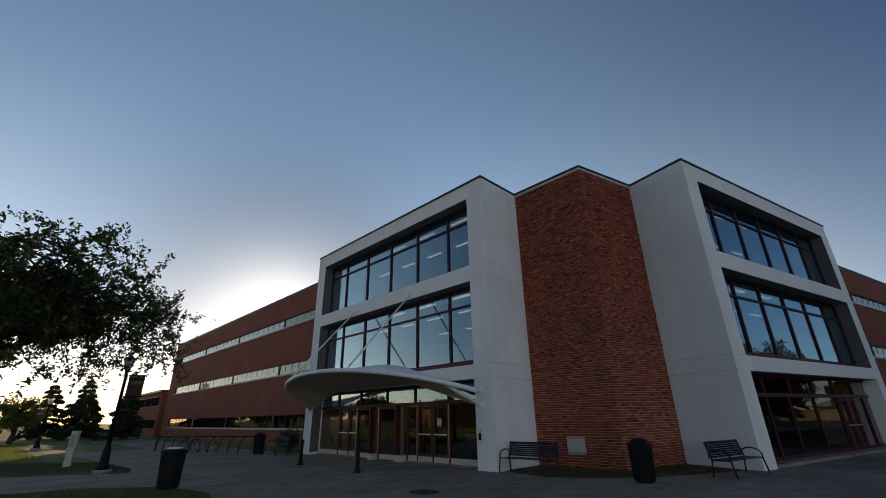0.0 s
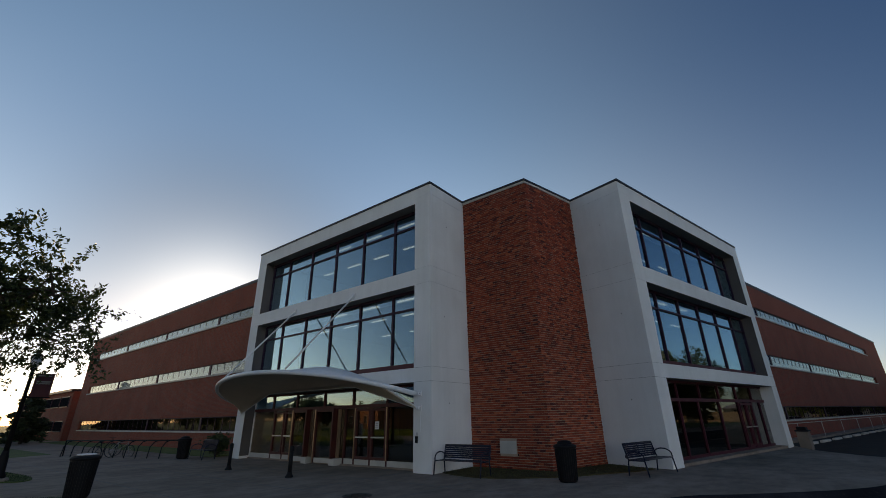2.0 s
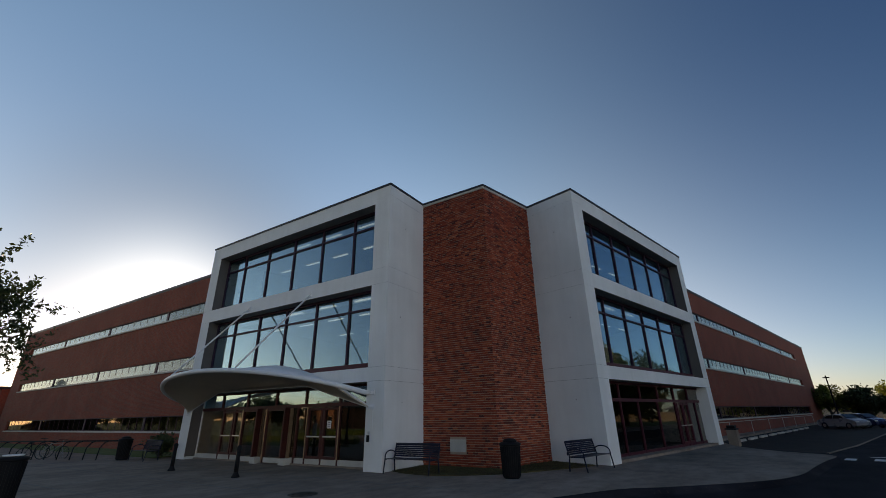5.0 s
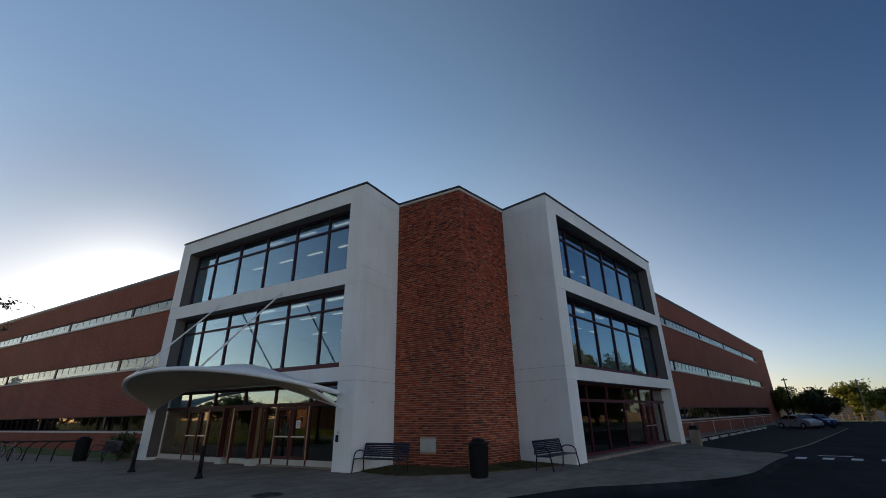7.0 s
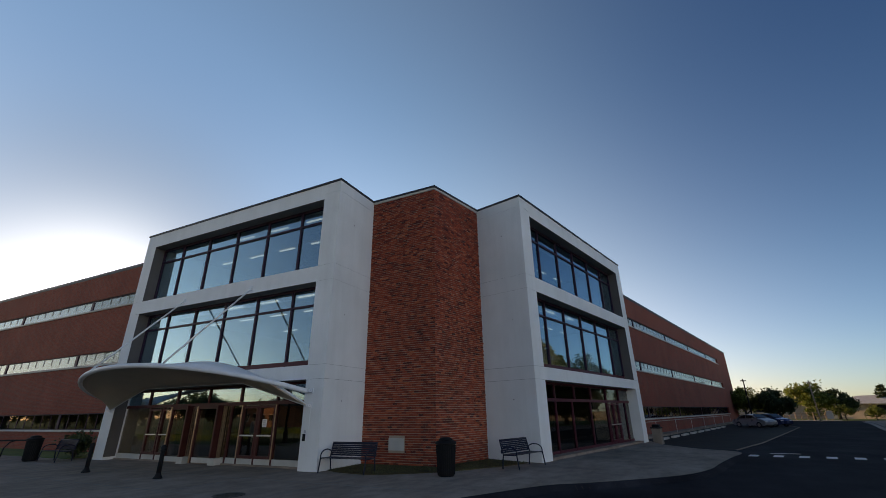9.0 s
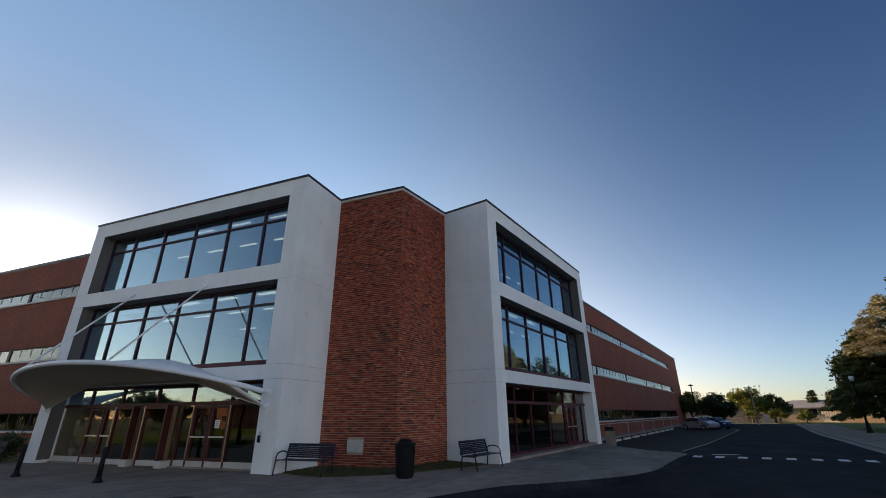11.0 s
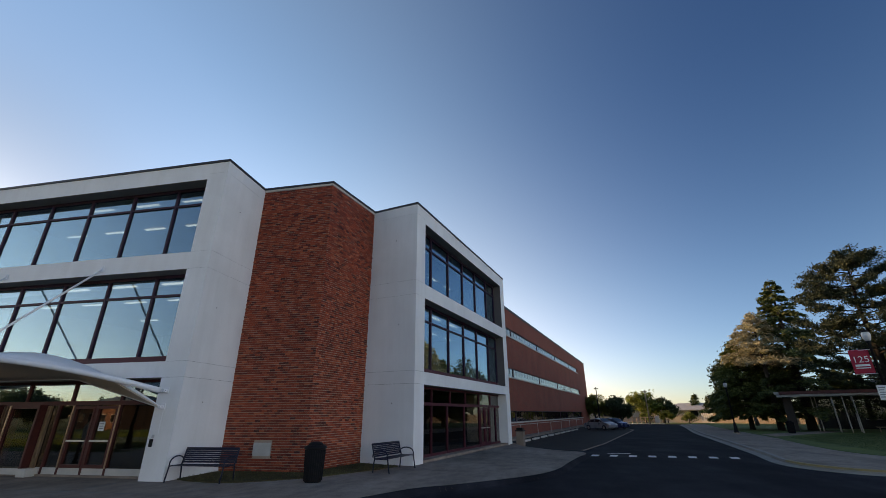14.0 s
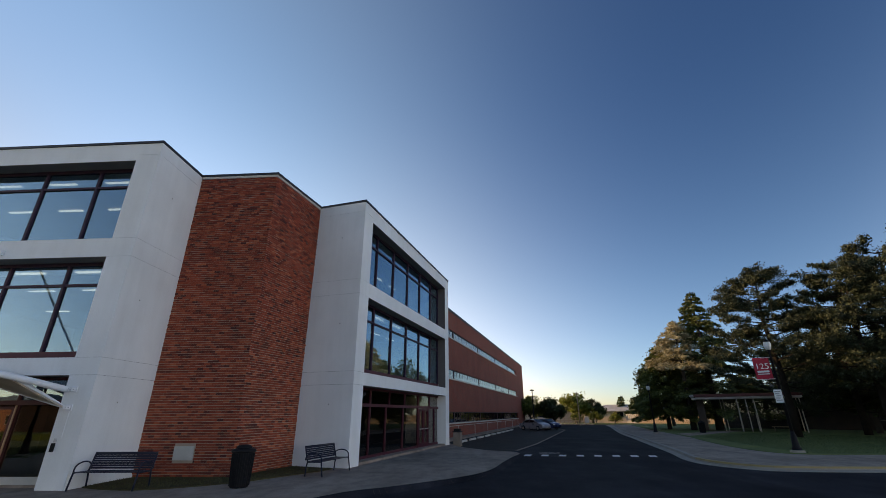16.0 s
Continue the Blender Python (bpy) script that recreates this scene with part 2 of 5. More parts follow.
# beige holds the underside's shade and the glow through the white sheet
MEMBRANE = surface("membrane_shade_beige", (0.54, 0.45, 0.35), (0.66, 0.56, 0.44), 1.1, 30, 0.6, 0.05)
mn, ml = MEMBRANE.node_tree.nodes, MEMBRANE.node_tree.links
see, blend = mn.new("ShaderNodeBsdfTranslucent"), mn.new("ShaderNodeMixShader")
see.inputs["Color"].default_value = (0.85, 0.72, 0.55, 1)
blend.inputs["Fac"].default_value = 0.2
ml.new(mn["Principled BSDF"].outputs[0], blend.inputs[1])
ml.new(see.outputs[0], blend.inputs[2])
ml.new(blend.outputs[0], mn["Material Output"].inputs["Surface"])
BLACK = surface("black_painted_metal", (0.005, 0.005, 0.006), (0.010, 0.010, 0.012), 4, 60, 0.65, 0.05, spec=0.2)
NAVY = surface("dark_blue_metal", (0.007, 0.008, 0.022), (0.013, 0.015, 0.036), 4, 60, 0.45, 0.05, spec=0.35)
PAVING = surface("plaza_concrete", (0.22, 0.163, 0.13), (0.42, 0.322, 0.262), 0.45, 35, 0.9, 0.15, spec=0.2)
KERB = surface("kerb_concrete", (0.22, 0.19, 0.16), (0.34, 0.30, 0.255), 0.8, 40, 0.85, 0.15)
YELLOW = surface("worn_yellow_paint", (0.26, 0.18, 0.085), (0.42, 0.29, 0.11), 2.5, 40, 0.7, 0.1)
ASPHALT = surface("asphalt", (0.004, 0.004, 0.006), (0.046, 0.046, 0.054), 0.5, 90, 0.9, 0.35, spec=0.06)
OLD_ASPHALT = surface("old_asphalt", (0.014, 0.012, 0.010), (0.062, 0.052, 0.044), 0.9, 90, 0.88, 0.35, spec=0.15)
weathered(PAVING, (0.9, 0.25, 1.0), (0.62, 0.6, 0.58), 0.6)
weathered(PAVING, (2.6, 1.7, 1.0), (0.55, 0.53, 0.52), 0.55)
weathered(ASPHALT, (0.9, 0.12, 1.0), (0.5, 0.5, 0.53), 0.7)
weathered(ASPHALT, (0.3, 0.22, 1.0), (0.3, 0.3, 0.33), 0.7)
PAINT = surface("road_paint", (0.55, 0.55, 0.55), (0.8, 0.8, 0.8), 6, 60, 0.6, 0.1)
SOIL = surface("lawn_ground", (0.04, 0.078, 0.012), (0.115, 0.155, 0.025), 0.5, 25, 0.95, 0.5, dist=0.04)
GRASS = leaf_material("grass_blade", (0.015, 0.032, 0.009), (0.055, 0.075, 0.02), 0.8, 0.25)
BED_BLADE = leaf_material("thin_bed_grass", (0.05, 0.045, 0.018), (0.12, 0.115, 0.04), 0.8, 0.2)
# grass blade brightened: evening sun on the far lawns put into its green
SUNLIT_BLADE = leaf_material("sunlit_blade", (0.08, 0.125, 0.018), (0.25, 0.28, 0.055), 0.7, 0.5)
BED = surface("bare_bed_soil", (0.05, 0.033, 0.02), (0.10, 0.085, 0.035), 1.2, 25, 0.95, 0.5, dist=0.04, spec=0.1)
PINE_BARK = surface("dark_pine_bark", (0.012, 0.01, 0.009), (0.035, 0.028, 0.023), 3, 40, 0.95, 0.6, dist=0.02, spec=0.1)
BARK = surface("bark", (0.032, 0.024, 0.018), (0.08, 0.062, 0.048), 3, 40, 0.95, 0.6, dist=0.02)
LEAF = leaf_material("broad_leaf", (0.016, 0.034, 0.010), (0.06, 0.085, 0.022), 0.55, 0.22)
# brighter copy of the leaf: low sun put into its colour
LEAF_SUN = leaf_material("sunlit_leaf", (0.07, 0.10, 0.018), (0.22, 0.25, 0.05), 0.5, 0.5)
NEEDLE = leaf_material("needles", (0.025, 0.05, 0.016), (0.14, 0.165, 0.045), 0.6, 0.15)
# brighter copy of the needles, for a conifer the sun lamp hardly reaches
NEEDLE_SUN = leaf_material("sunlit_needles", (0.045, 0.075, 0.018), (0.19, 0.21, 0.055), 0.6, 0.3)
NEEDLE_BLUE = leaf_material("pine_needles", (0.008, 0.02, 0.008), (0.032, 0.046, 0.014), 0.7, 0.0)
NEEDLE_TAN = leaf_material("dry_needles", (0.26, 0.235, 0.14), (0.48, 0.44, 0.28), 0.7, 0.2)
RED = surface("red_banner_cloth", (0.42, 0.012, 0.03), (0.58, 0.022, 0.05), 2, 80, 0.7, 0.05)
MAROON_CLOTH = surface("dark_banner_cloth", (0.07, 0.018, 0.025), (0.12, 0.03, 0.04), 2, 80, 0.7, 0.05)
WHITE = surface("white_sign", (0.66, 0.66, 0.64), (0.8, 0.8, 0.78), 3, 60, 0.5, 0.02)
GREY_INK = surface("grey_ink", (0.2, 0.2, 0.2), (0.3, 0.3, 0.3), 3, 60, 0.6, 0)
SILVER = surface("silver_car_paint", (0.30, 0.32, 0.36), (0.38, 0.40, 0.44), 2, 20, 0.3, 0.01, 0.3)
BLUE_CAR = surface("blue_car_paint", (0.03, 0.05, 0.13), (0.045, 0.07, 0.17), 2, 20, 0.26, 0.01, 0.5)
RUBBER = surface("rubber", (0.015, 0.015, 0.015), (0.03, 0.03, 0.03), 5, 60, 0.85, 0.1)
ALLOY = surface("alloy", (0.4, 0.4, 0.41), (0.55, 0.55, 0.56), 4, 40, 0.35, 0.02, 0.8)
CAR_GLASS = surface("car_glass", (0.012, 0.014, 0.016), (0.02, 0.022, 0.025), 2, 20, 0.06, 0)
# lighter copy of the fence wood: orange sun on the rails put in
SUNLIT_WOOD = surface("sunlit_fence_wood", (0.40, 0.27, 0.18), (0.58, 0.42, 0.29), 3, 30, 0.85, 0.2)
WOOD = surface("weathered_fence_wood", (0.24, 0.18, 0.13), (0.40, 0.31, 0.23), 3, 30, 0.85, 0.2)
GREY_ROOFING = surface("grey_shingles", (0.30, 0.29, 0.28), (0.46, 0.45, 0.44), 1.5, 30, 0.9, 0.3)
ROOFING = surface("brown_shingles", (0.10, 0.075, 0.06), (0.18, 0.14, 0.11), 1.5, 30, 0.9, 0.3)
ROOF_RED = surface("red_brown_roof", (0.12, 0.035, 0.03), (0.19, 0.06, 0.05), 1.5, 30, 0.8, 0.2)
HOUSEWALL = surface("tan_house_wall", (0.5, 0.4, 0.3), (0.64, 0.52, 0.4), 1.2, 25, 0.9, 0.15)
BROWN_STONE = surface("brown_stone", (0.17, 0.13, 0.105), (0.27, 0.21, 0.17), 2, 60, 0.85, 0.2)
ORANGE_BRICK = surface("orange_brick", (0.24, 0.08, 0.035), (0.38, 0.14, 0.06), 1.0, 18, 0.9, 0.15)
DARK = surface("dark_opening", (0.012, 0.012, 0.014), (0.024, 0.024, 0.026), 2, 30, 0.9, 0, spec=0.0)
IRON = surface("cast_iron", (0.03, 0.027, 0.025), (0.06, 0.052, 0.046), 4, 60, 0.6, 0.3, 0.5)


# ---- building blocks ----
def thing(name, label, category, group="", kind="", at=None):
    ob = new(name)
    ob.empty_display_size = 0.2
    if at is not None:
        ob.matrix_basis = at
    return tagged(ob, label, category, group, kind)


def part(name, bm, mat, parent=None, label="", smooth=False, kind="", normals=True):
    if normals:
        bmesh.ops.recalc_face_normals(bm, faces=bm.faces)
    me = bpy.data.meshes.new(name)
    bm.to_mesh(me)
    bm.free()
    me.materials.append(mat)
    if smooth:
        for p in me.polygons:
            p.use_smooth = True
    ob = new(name, me)
    if parent is not None:
        ob.parent = parent
    return tagged(ob, label, "", "", kind)


def soup(name, verts, faces, mat, parent=None, label="", kind="", smooth=False):
    me = bpy.data.meshes.new(name)
    me.from_pydata(verts, [], faces)
    me.materials.append(mat)
    if smooth:
        for p in me.polygons:
            p.use_smooth = True
    ob = new(name, me)
    if parent is not None:
        ob.parent = parent
    return tagged(ob, label, "", "", kind)


QUADS = ((0, 1, 3, 2), (4, 6, 7, 5), (0, 4, 5, 1), (2, 3, 7, 6), (0, 2, 6, 4), (1, 5, 7, 3))


def box(bm, lo, hi, place=None, bevel=0.0):
    """An axis-aligned box; place maps (a, d, z) into the world. u, v are metres along the wall and up."""
    layer = bm.loops.layers.uv.get("UVMap") or bm.loops.layers.uv.new("UVMap")
    local = [(x, y, z) for x in (lo[0], hi[0]) for y in (lo[1], hi[1]) for z in (lo[2], hi[2])]
    vs = [bm.verts.new(place(*p) if place else p) for p in local]
    fs = []
    for q in QUADS:
        f = bm.faces.new([vs[i] for i in q])
        for lp, i in zip(f.loops, q):
            lp[layer].uv = (local[i][0] + local[i][1], local[i][2])
        fs.append(f)
    if bevel:
        bmesh.ops.bevel(bm, geom=list({e for f in fs for e in f.edges}), offset=bevel, segments=2, affect="EDGES", profile=0.6)
    return vs


def tube(bm, pts, radius, seg=8, closed=False, cap=True):
    """A round bar along a polyline; radius is a number or one for each point."""
    pts = [Vector(p) for p in pts]
    rad = radius if isinstance(radius, (list, tuple)) else [radius] * len(pts)
    rings, side = [], None
    for i, p in enumerate(pts):
        a = pts[i - 1] if i or closed else p
        b = pts[(i + 1) % len(pts)] if i < len(pts) - 1 or closed else p
        t = (b - a).normalized()
        if side is None:
            side = t.orthogonal().normalized()
        side = (side - t * side.dot(t))
        side = side.normalized() if side.length > 1e-6 else t.orthogonal().normalized()
        up = t.cross(side)
        rings.append([bm.verts.new(p + (side * math.cos(k * math.tau / seg) + up * math.sin(k * math.tau / seg)) * rad[i]) for k in range(seg)])
    n = len(rings)
    for i in range(n if closed else n - 1):
        r, s = rings[i], rings[(i + 1) % n]
        for k in range(seg):
            bm.faces.new((r[k], r[(k + 1) % seg], s[(k + 1) % seg], s[k]))
    if cap and not closed:
        bm.faces.new(rings[0])
        bm.faces.new(rings[-1])


def lathe(bm, profile, seg=24, at=(0, 0, 0)):
    rings = []
    for r, z in profile:
        rings.append([bm.verts.new((at[0] + r * math.cos(k * math.tau / seg), at[1] + r * math.sin(k * math.tau / seg), at[2] + z)) for k in range(seg)])
    for r, s in zip(rings, rings[1:]):
        for k in range(seg):
            bm.faces.new((r[k], r[(k + 1) % seg], s[(k + 1) % seg], s[k]))
    bm.faces.new(rings[0])
    bm.faces.new(rings[-1])


def prism(bm, outline, z0, z1):
    low, high = [bm.verts.new((x, y, z0)) for x, y in outline], [bm.verts.new((x, y, z1)) for x, y in outline]
    n = len(outline)
    bm.faces.new(low)
    bm.faces.new(high)
    for i in range(n):
        bm.faces.new((low[i], low[(i + 1) % n], high[(i + 1) % n], high[i]))


def smooth_line(pts, steps=6):
    """A flowing line through the given points."""
    out = []
    p = [Vector((*q, 0)[:3]) if len(q) == 2 else Vector(q) for q in pts]
    for i in range(len(p) - 1):
        a, b, c, d = p[max(i - 1, 0)], p[i], p[i + 1], p[min(i + 2, len(p) - 1)]
        for k in range(steps):
            t = k / steps
            out.append(0.5 * (2 * b + (c - a) * t + (2 * a - 5 * b + 4 * c - d) * t * t + (3 * b - a - 3 * c + d) * t ** 3))
    out.append(p[-1])
    return out


# ---- ground ----
def ground_part(name, outline, z0, z1, mat, label, category):
    bm = bmesh.new()
    prism(bm, outline, z0, z1)
    return tagged(part(name, bm, mat), label, category, "", "structure")


def xy(line):
    return [(v.x, v.y) for v in line]


bm = bmesh.new()
prism(bm, [(1800 * math.cos(k * math.tau / 48), 1800 * math.sin(k * math.tau / 48)) for k in range(48)], -0.6, -0.22)
tagged(part("ground", bm, SOIL), "wide flat grassy ground around the campus", "ground", "", "structure")

plaza_edge = smooth_line([(-13, -24), (-6, -18), (-1.5, -13), (0.6, -9.5), (2.2, -6.2), (3.85, -3.15), (4.5, -2.2), (5.2, -1.65), (6.4, -0.5), (7.1, 0.25), (7.8, 1.25), (8.35, 2.6), (8.8, 4.5), (9.4, 6.8), (9.88, 8.3), (9.95, 9.1), (9.7, 9.8), (9.2, 10.2), (8.4, 10.9), (7.4, 12.5), (6.8, 13.6)])
plaza = xy(plaza_edge) + [(6.2, 16.5), (2.0, 16.5), (0, 0.2), (-62, 0.2), (-62, -6.5), (-30.5, -6.5), (-29, -9), (-40, -12), (-40, -24)]
ground_part("pavement", plaza, -0.5, 0.0, PAVING, "grey concrete forecourt with long joints", "pavement")
gutter_line = smooth_line([(75, 0.9), (58, 1.6), (42, 2.1), (31, 2.45), (25, 2.6), (22.6, 2.66), (21.0, 2.7), (19.5, 2.78), (18.24, 3.08), (17.5, 3.85), (17.05, 4.8), (16.9, 5.8), (17.1, 7.4), (17.93, 10.6), (18.9, 15.0), (20.9, 24.1), (23.4, 35.5), (28.4, 54.5), (31.1, 66)])


def beside(line, d):
    """The same line moved d metres to its right-hand side."""
    out = []
    for k, p in enumerate(line):
        t = line[min(k + 1, len(line) - 1)] - line[max(k - 1, 0)]
        t.normalize()
        out.append(Vector((p.x + t.y * d, p.y - t.x * d, 0)))
    return out


road_right = beside(gutter_line, 0.42)
road = [(75, -40), (-30, -40)] + [(x - 0.15, y) for x, y in xy(plaza_edge)] + [(6.8, 13.6), (3.2, 16.6), (6.5, 30), (18.8, 80), (26, 80), (34, 70)] + xy(gutter_line)[::-1]
ground_part("road", road, -0.45, -0.13, ASPHALT, "dark smooth asphalt campus road", "road")
walk_back = smooth_line([(75, 7.4), (55, 7.7), (40, 7.8), (31, 7.84), (27, 7.86), (25.2, 7.87), (24.0, 7.9), (22.8, 8.15), (22.25, 9.1), (22.15, 10.8), (22.6, 14.0), (24.3, 20.7), (25.3, 24.4), (30.0, 46), (33.2, 58.9), (35.0, 66)])
ground_part("pavement_across", xy(road_right) + xy(walk_back)[::-1], -0.5, 0.0, PAVING, "pale concrete pavement along the road", "pavement")
lawn_r = xy(walk_back) + [(60, 110), (140, 110), (140, 6)]
ground_part("lawn_across", lawn_r, -0.5, 0.02, SOIL, "mown lawn under the conifers", "lawn")
ground_part("path_to_shelter", [(25.9, 25.2), (36.8, 35.4), (35.6, 36.6), (26.6, 29.0)], -0.3, 0.035, PAVING, "narrow concrete path across the lawn", "path")
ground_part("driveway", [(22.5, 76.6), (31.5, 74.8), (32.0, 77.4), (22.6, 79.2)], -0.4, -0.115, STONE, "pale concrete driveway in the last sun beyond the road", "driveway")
far_lawn = [(-40, -24), (-40, -12), (-29, -9), (-30.5, -6.5), (-62, -6.5), (-62, 0.2), (-160, 0.2), (-160, -120), (-60, -120)]
ground_part("lawn_far", far_lawn, -0.5, 0.0, SOIL, "wide lawn lit by low sun", "lawn")
lawn_line = smooth_line([(-40, -13.2), (-26.7, -10.9), (-19.8, -10.4), (-15.2, -10.1), (-13.9, -10.5), (-14.3, -11.1), (-15.1, -12.2), (-16.4, -14.0), (-20, -18), (-26, -24)])
ground_part("lawn_island", xy(lawn_line) + [(-40, -24)], -0.3, 0.03, SOIL, "grass bed around the lamp post", "lawn")
near_line = smooth_line([(-12.5, -17), (-10.4, -13.7), (-9.9, -12.2), (-9.3, -11.5), (-8.5, -10.7), (-7.2, -10.2), (-6.0, -10.05), (-5.3, -10.5), (-5.4, -12), (-6.5, -15.5), (-8, -18)])
ground_part("lawn_near", xy(near_line), -0.3, 0.03, SOIL, "grass bed under the leafy tree", "lawn")
bed_line = smooth_line([(-3.1, -1.9), (-2.3, -2.2), (-1.3, -2.3), (-0.4, -1.9), (0.8, -0.9), (1.6, 0.4), (2.3, 1.6), (2.55, 2.3)])
ground_part("grass_bed", xy(bed_line) + [(0.7, 3.1), (0.02, 0.0), (-3.1, 0.02)], -0.3, 0.03, BED, "narrow grass strip at the foot of the brick corner", "lawn")
strip = [(-18.0, -0.02), (-57, -0.02), (-57, -2.4), (-18.0, -2.6)]
ground_part("planting_strip", strip, -0.3, 0.03, SOIL, "planting strip along the brick wing", "lawn")

bm = bmesh.new()
for a, b, c, d in zip(gutter_line, gutter_line[1:], road_right, road_right[1:]):
    vs = [bm.verts.new((p.x, p.y, z)) for p, z in ((a, -0.118), (b, -0.118), (d, -0.1), (c, -0.1), (a, -0.3), (b, -0.3))]
    bm.faces.new(vs[:4])
    bm.faces.new((vs[0], vs[1], vs[5], vs[4]))
tagged(part("gutter", bm, KERB), "pale concrete gutter at the foot of the kerb", "gutter", "", "structure")

# kerb stones with a worn yellow stretch along the far pavement
kerb_line = [Vector((v.x, v.y, 0)) for v in road_right]
kerb = thing("kerb", "concrete kerb of the far pavement, partly painted yellow", "kerb", "", "structure")
for i0, i1, mat, nm in ((0, 18, KERB, "kerb_stone"), (18, 70, YELLOW, "yellow_kerb"), (70, len(kerb_line) - 1, KERB, "kerb_stone")):
    top, face = bmesh.new(), bmesh.new()
    for i in range(i0, i1):
        a, b = kerb_line[i], kerb_line[i + 1]
        side = Vector((b.y - a.y, a.x - b.x, 0)).normalized() * 0.14
        for bm, quads in ((top, ((1, 2, 7, 6), (2, 3, 8, 7))), (face, ((0, 1, 6, 5), (3, 4, 9, 8)))):
            ring = [bm.verts.new(p + o + Vector((0, 0, z))) for p in (a, b) for o, z in ((-side * 0.35, -0.3), (-side * 0.25, -0.05), (-side * 0.15, 0.008), (side, 0.008), (side, -0.3))]
            for q in quads:
                bm.faces.new([ring[k] for k in q])
    part("kerb_face", face, KERB, kerb)
    part(nm, top, mat, kerb)
apron = thing("road_apron", "strip of asphalt ramping up flush to the forecourt", "road", "", "structure")
bm = bmesh.new()
for a, b in zip(plaza_edge, plaza_edge[1:]):
    if (b - a).length < 1e-4:
        continue
    side = Vector((b.y - a.y, a.x - b.x, 0)).normalized() * 0.2
    ring = [bm.verts.new(p + o + Vector((0, 0, z))) for p in (a, b) for o, z in ((Vector(), -0.3), (Vector(), 0.003), (side, -0.127), (side, -0.3))]
    for q in ((0, 1, 5, 4), (1, 2, 6, 5), (2, 3, 7, 6)):
        bm.faces.new([ring[k] for k in q])
part("ramp", bm, ASPHALT, apron)

# saw-cut joints in the forecourt
bm = bmesh.new()
for y in (-4.2, -6.6, -9.0):
    box(bm, (-30, y - 0.012, -0.01), ({-4.2: 2.6, -6.6: 1.6, -9.0: 0.4}[y], y + 0.012, 0.003))
for k in range(9):
    x = -26 + k * 3.1
    box(bm, (x - 0.012, -9.0 if x > -14 else -6.6, -0.01), (x + 0.012, -2.5, 0.003))
tagged(part("pavement_joint", bm, JOINT), "dark joints cut in the concrete forecourt", "joint", "", "stuff")

# crossing marks, parking area
for k in range(8):
    bm = bmesh.new()
    x, y = 10.42 + k * 0.848, 9.3 - k * 0.075
    box(bm, (x - 0.17, y - 0.4, -0.135), (x + 0.17, y + 0.4, -0.125))
    bmesh.ops.rotate(bm, verts=bm.verts, cent=(x, y, 0), matrix=Matrix.Rotation(radians(-14), 3, "Z"))
    tagged(part("crossing_mark", bm, PAINT), "worn white painted bar of a road crossing", "road marking", "bars of the crossing", "structure")
bm = bmesh.new()
box(bm, (11.2, 10.5, -0.135), (12.3, 10.68, -0.125))
tagged(part("road_line", bm, PAINT), "short white painted stop line on the road", "road marking", "", "structure")

TH = radians(76.2)
U, N = Vector((math.cos(TH), math.sin(TH), 0)), Vector((math.sin(TH), -math.cos(TH), 0))


def east(a, d, z):
    """Along and out from the wing that runs beside the road."""
    p = U * a + N * d
    return (p.x, p.y, z)


def west(a, d, z):
    """Along and out from the wing that holds the main entrance."""
    return (-a, -d, z)


lot = [east(16.5, 0.1, 0)[:2], east(76, 0.1, 0)[:2], (19.6, 62), (19.5, 43.8), (16.1, 31.7), (12.1, 17.7), (10.1, 11.9), (8.2, 12.3), (7.0, 13.3)]
ground_part("parking_area", lot, -0.4, -0.118, OLD_ASPHALT, "cracked old asphalt parking area", "parking area")
bm = bmesh.new()
line = [Vector((10.1, 11.9, 0)), Vector((12.1, 17.7, 0)), Vector((16.1, 31.7, 0)), Vector((19.5, 43.8, 0)), Vector((19.6, 62, 0))]
for a, b in zip(line, line[1:]):
    s = Vector((b.y - a.y, a.x - b.x, 0)).normalized() * 0.045
    ring = [bm.verts.new(p + o + Vector((0, 0, z))) for p in (a, b) for o, z in ((-s, -0.2), (-s, -0.1), (s, -0.1), (s, -0.2))]
    for q in ((0, 1, 5, 4), (1, 2, 6, 5), (2, 3, 7, 6)):
        bm.faces.new([ring[k] for k in q])
tagged(part("parking_edging", bm, BROWN_STONE), "low concrete edging between parking and road", "kerb", "", "structure")
bm = bmesh.new()
box(bm, (17.0, 0.02, -0.3), (76, 1.0, 0.0), east)
tagged(part("wall_walkway", bm, PAVING), "narrow concrete walkway along the brick wing", "pavement", "", "structure")
for k in range(9):
    bm = bmesh.new()
    box(bm, (20.0 + k * 3.0, 2.0, -0.12), (21.9 + k * 3.0, 2.18, 0.02), east, 0.03)
    tagged(part("wheel_stop", bm, STONE), "pale concrete wheel stop on the parking area", "wheel stop", "wheel stops along the wing")

# ---- the building ----
H = 11.0
A0, A1, O0, O1, OUT, PANE = 3.17, 16.35, 4.0, 15.58, 2.37, 1.82
MID = 9.8
building = thing("college_building", "three-storey red brick college building with white concrete window frames", "building")


def pillar(side, a0, a1):
    """A painted concrete pier of stacked panels with open joints between."""
    bm = bmesh.new()
    box(bm, (a0 + 0.012, -0.4, -0.3), (a1 - 0.012, OUT - 0.012, 10.93), side)
    core = part("pier", bm, JOINT, building, "joint lines of the white pier")
    levels = (-0.3, 2.935, 3.435, 6.61, 7.25, 10.46, 10.93)
    for z0, z1 in zip(levels, levels[1:]):
        bm = bmesh.new()
        box(bm, (a0, -0.4, z0 + 0.004), (a1, OUT, z1 - 0.004), side)
        part("panel", bm, CONCRETE, core)


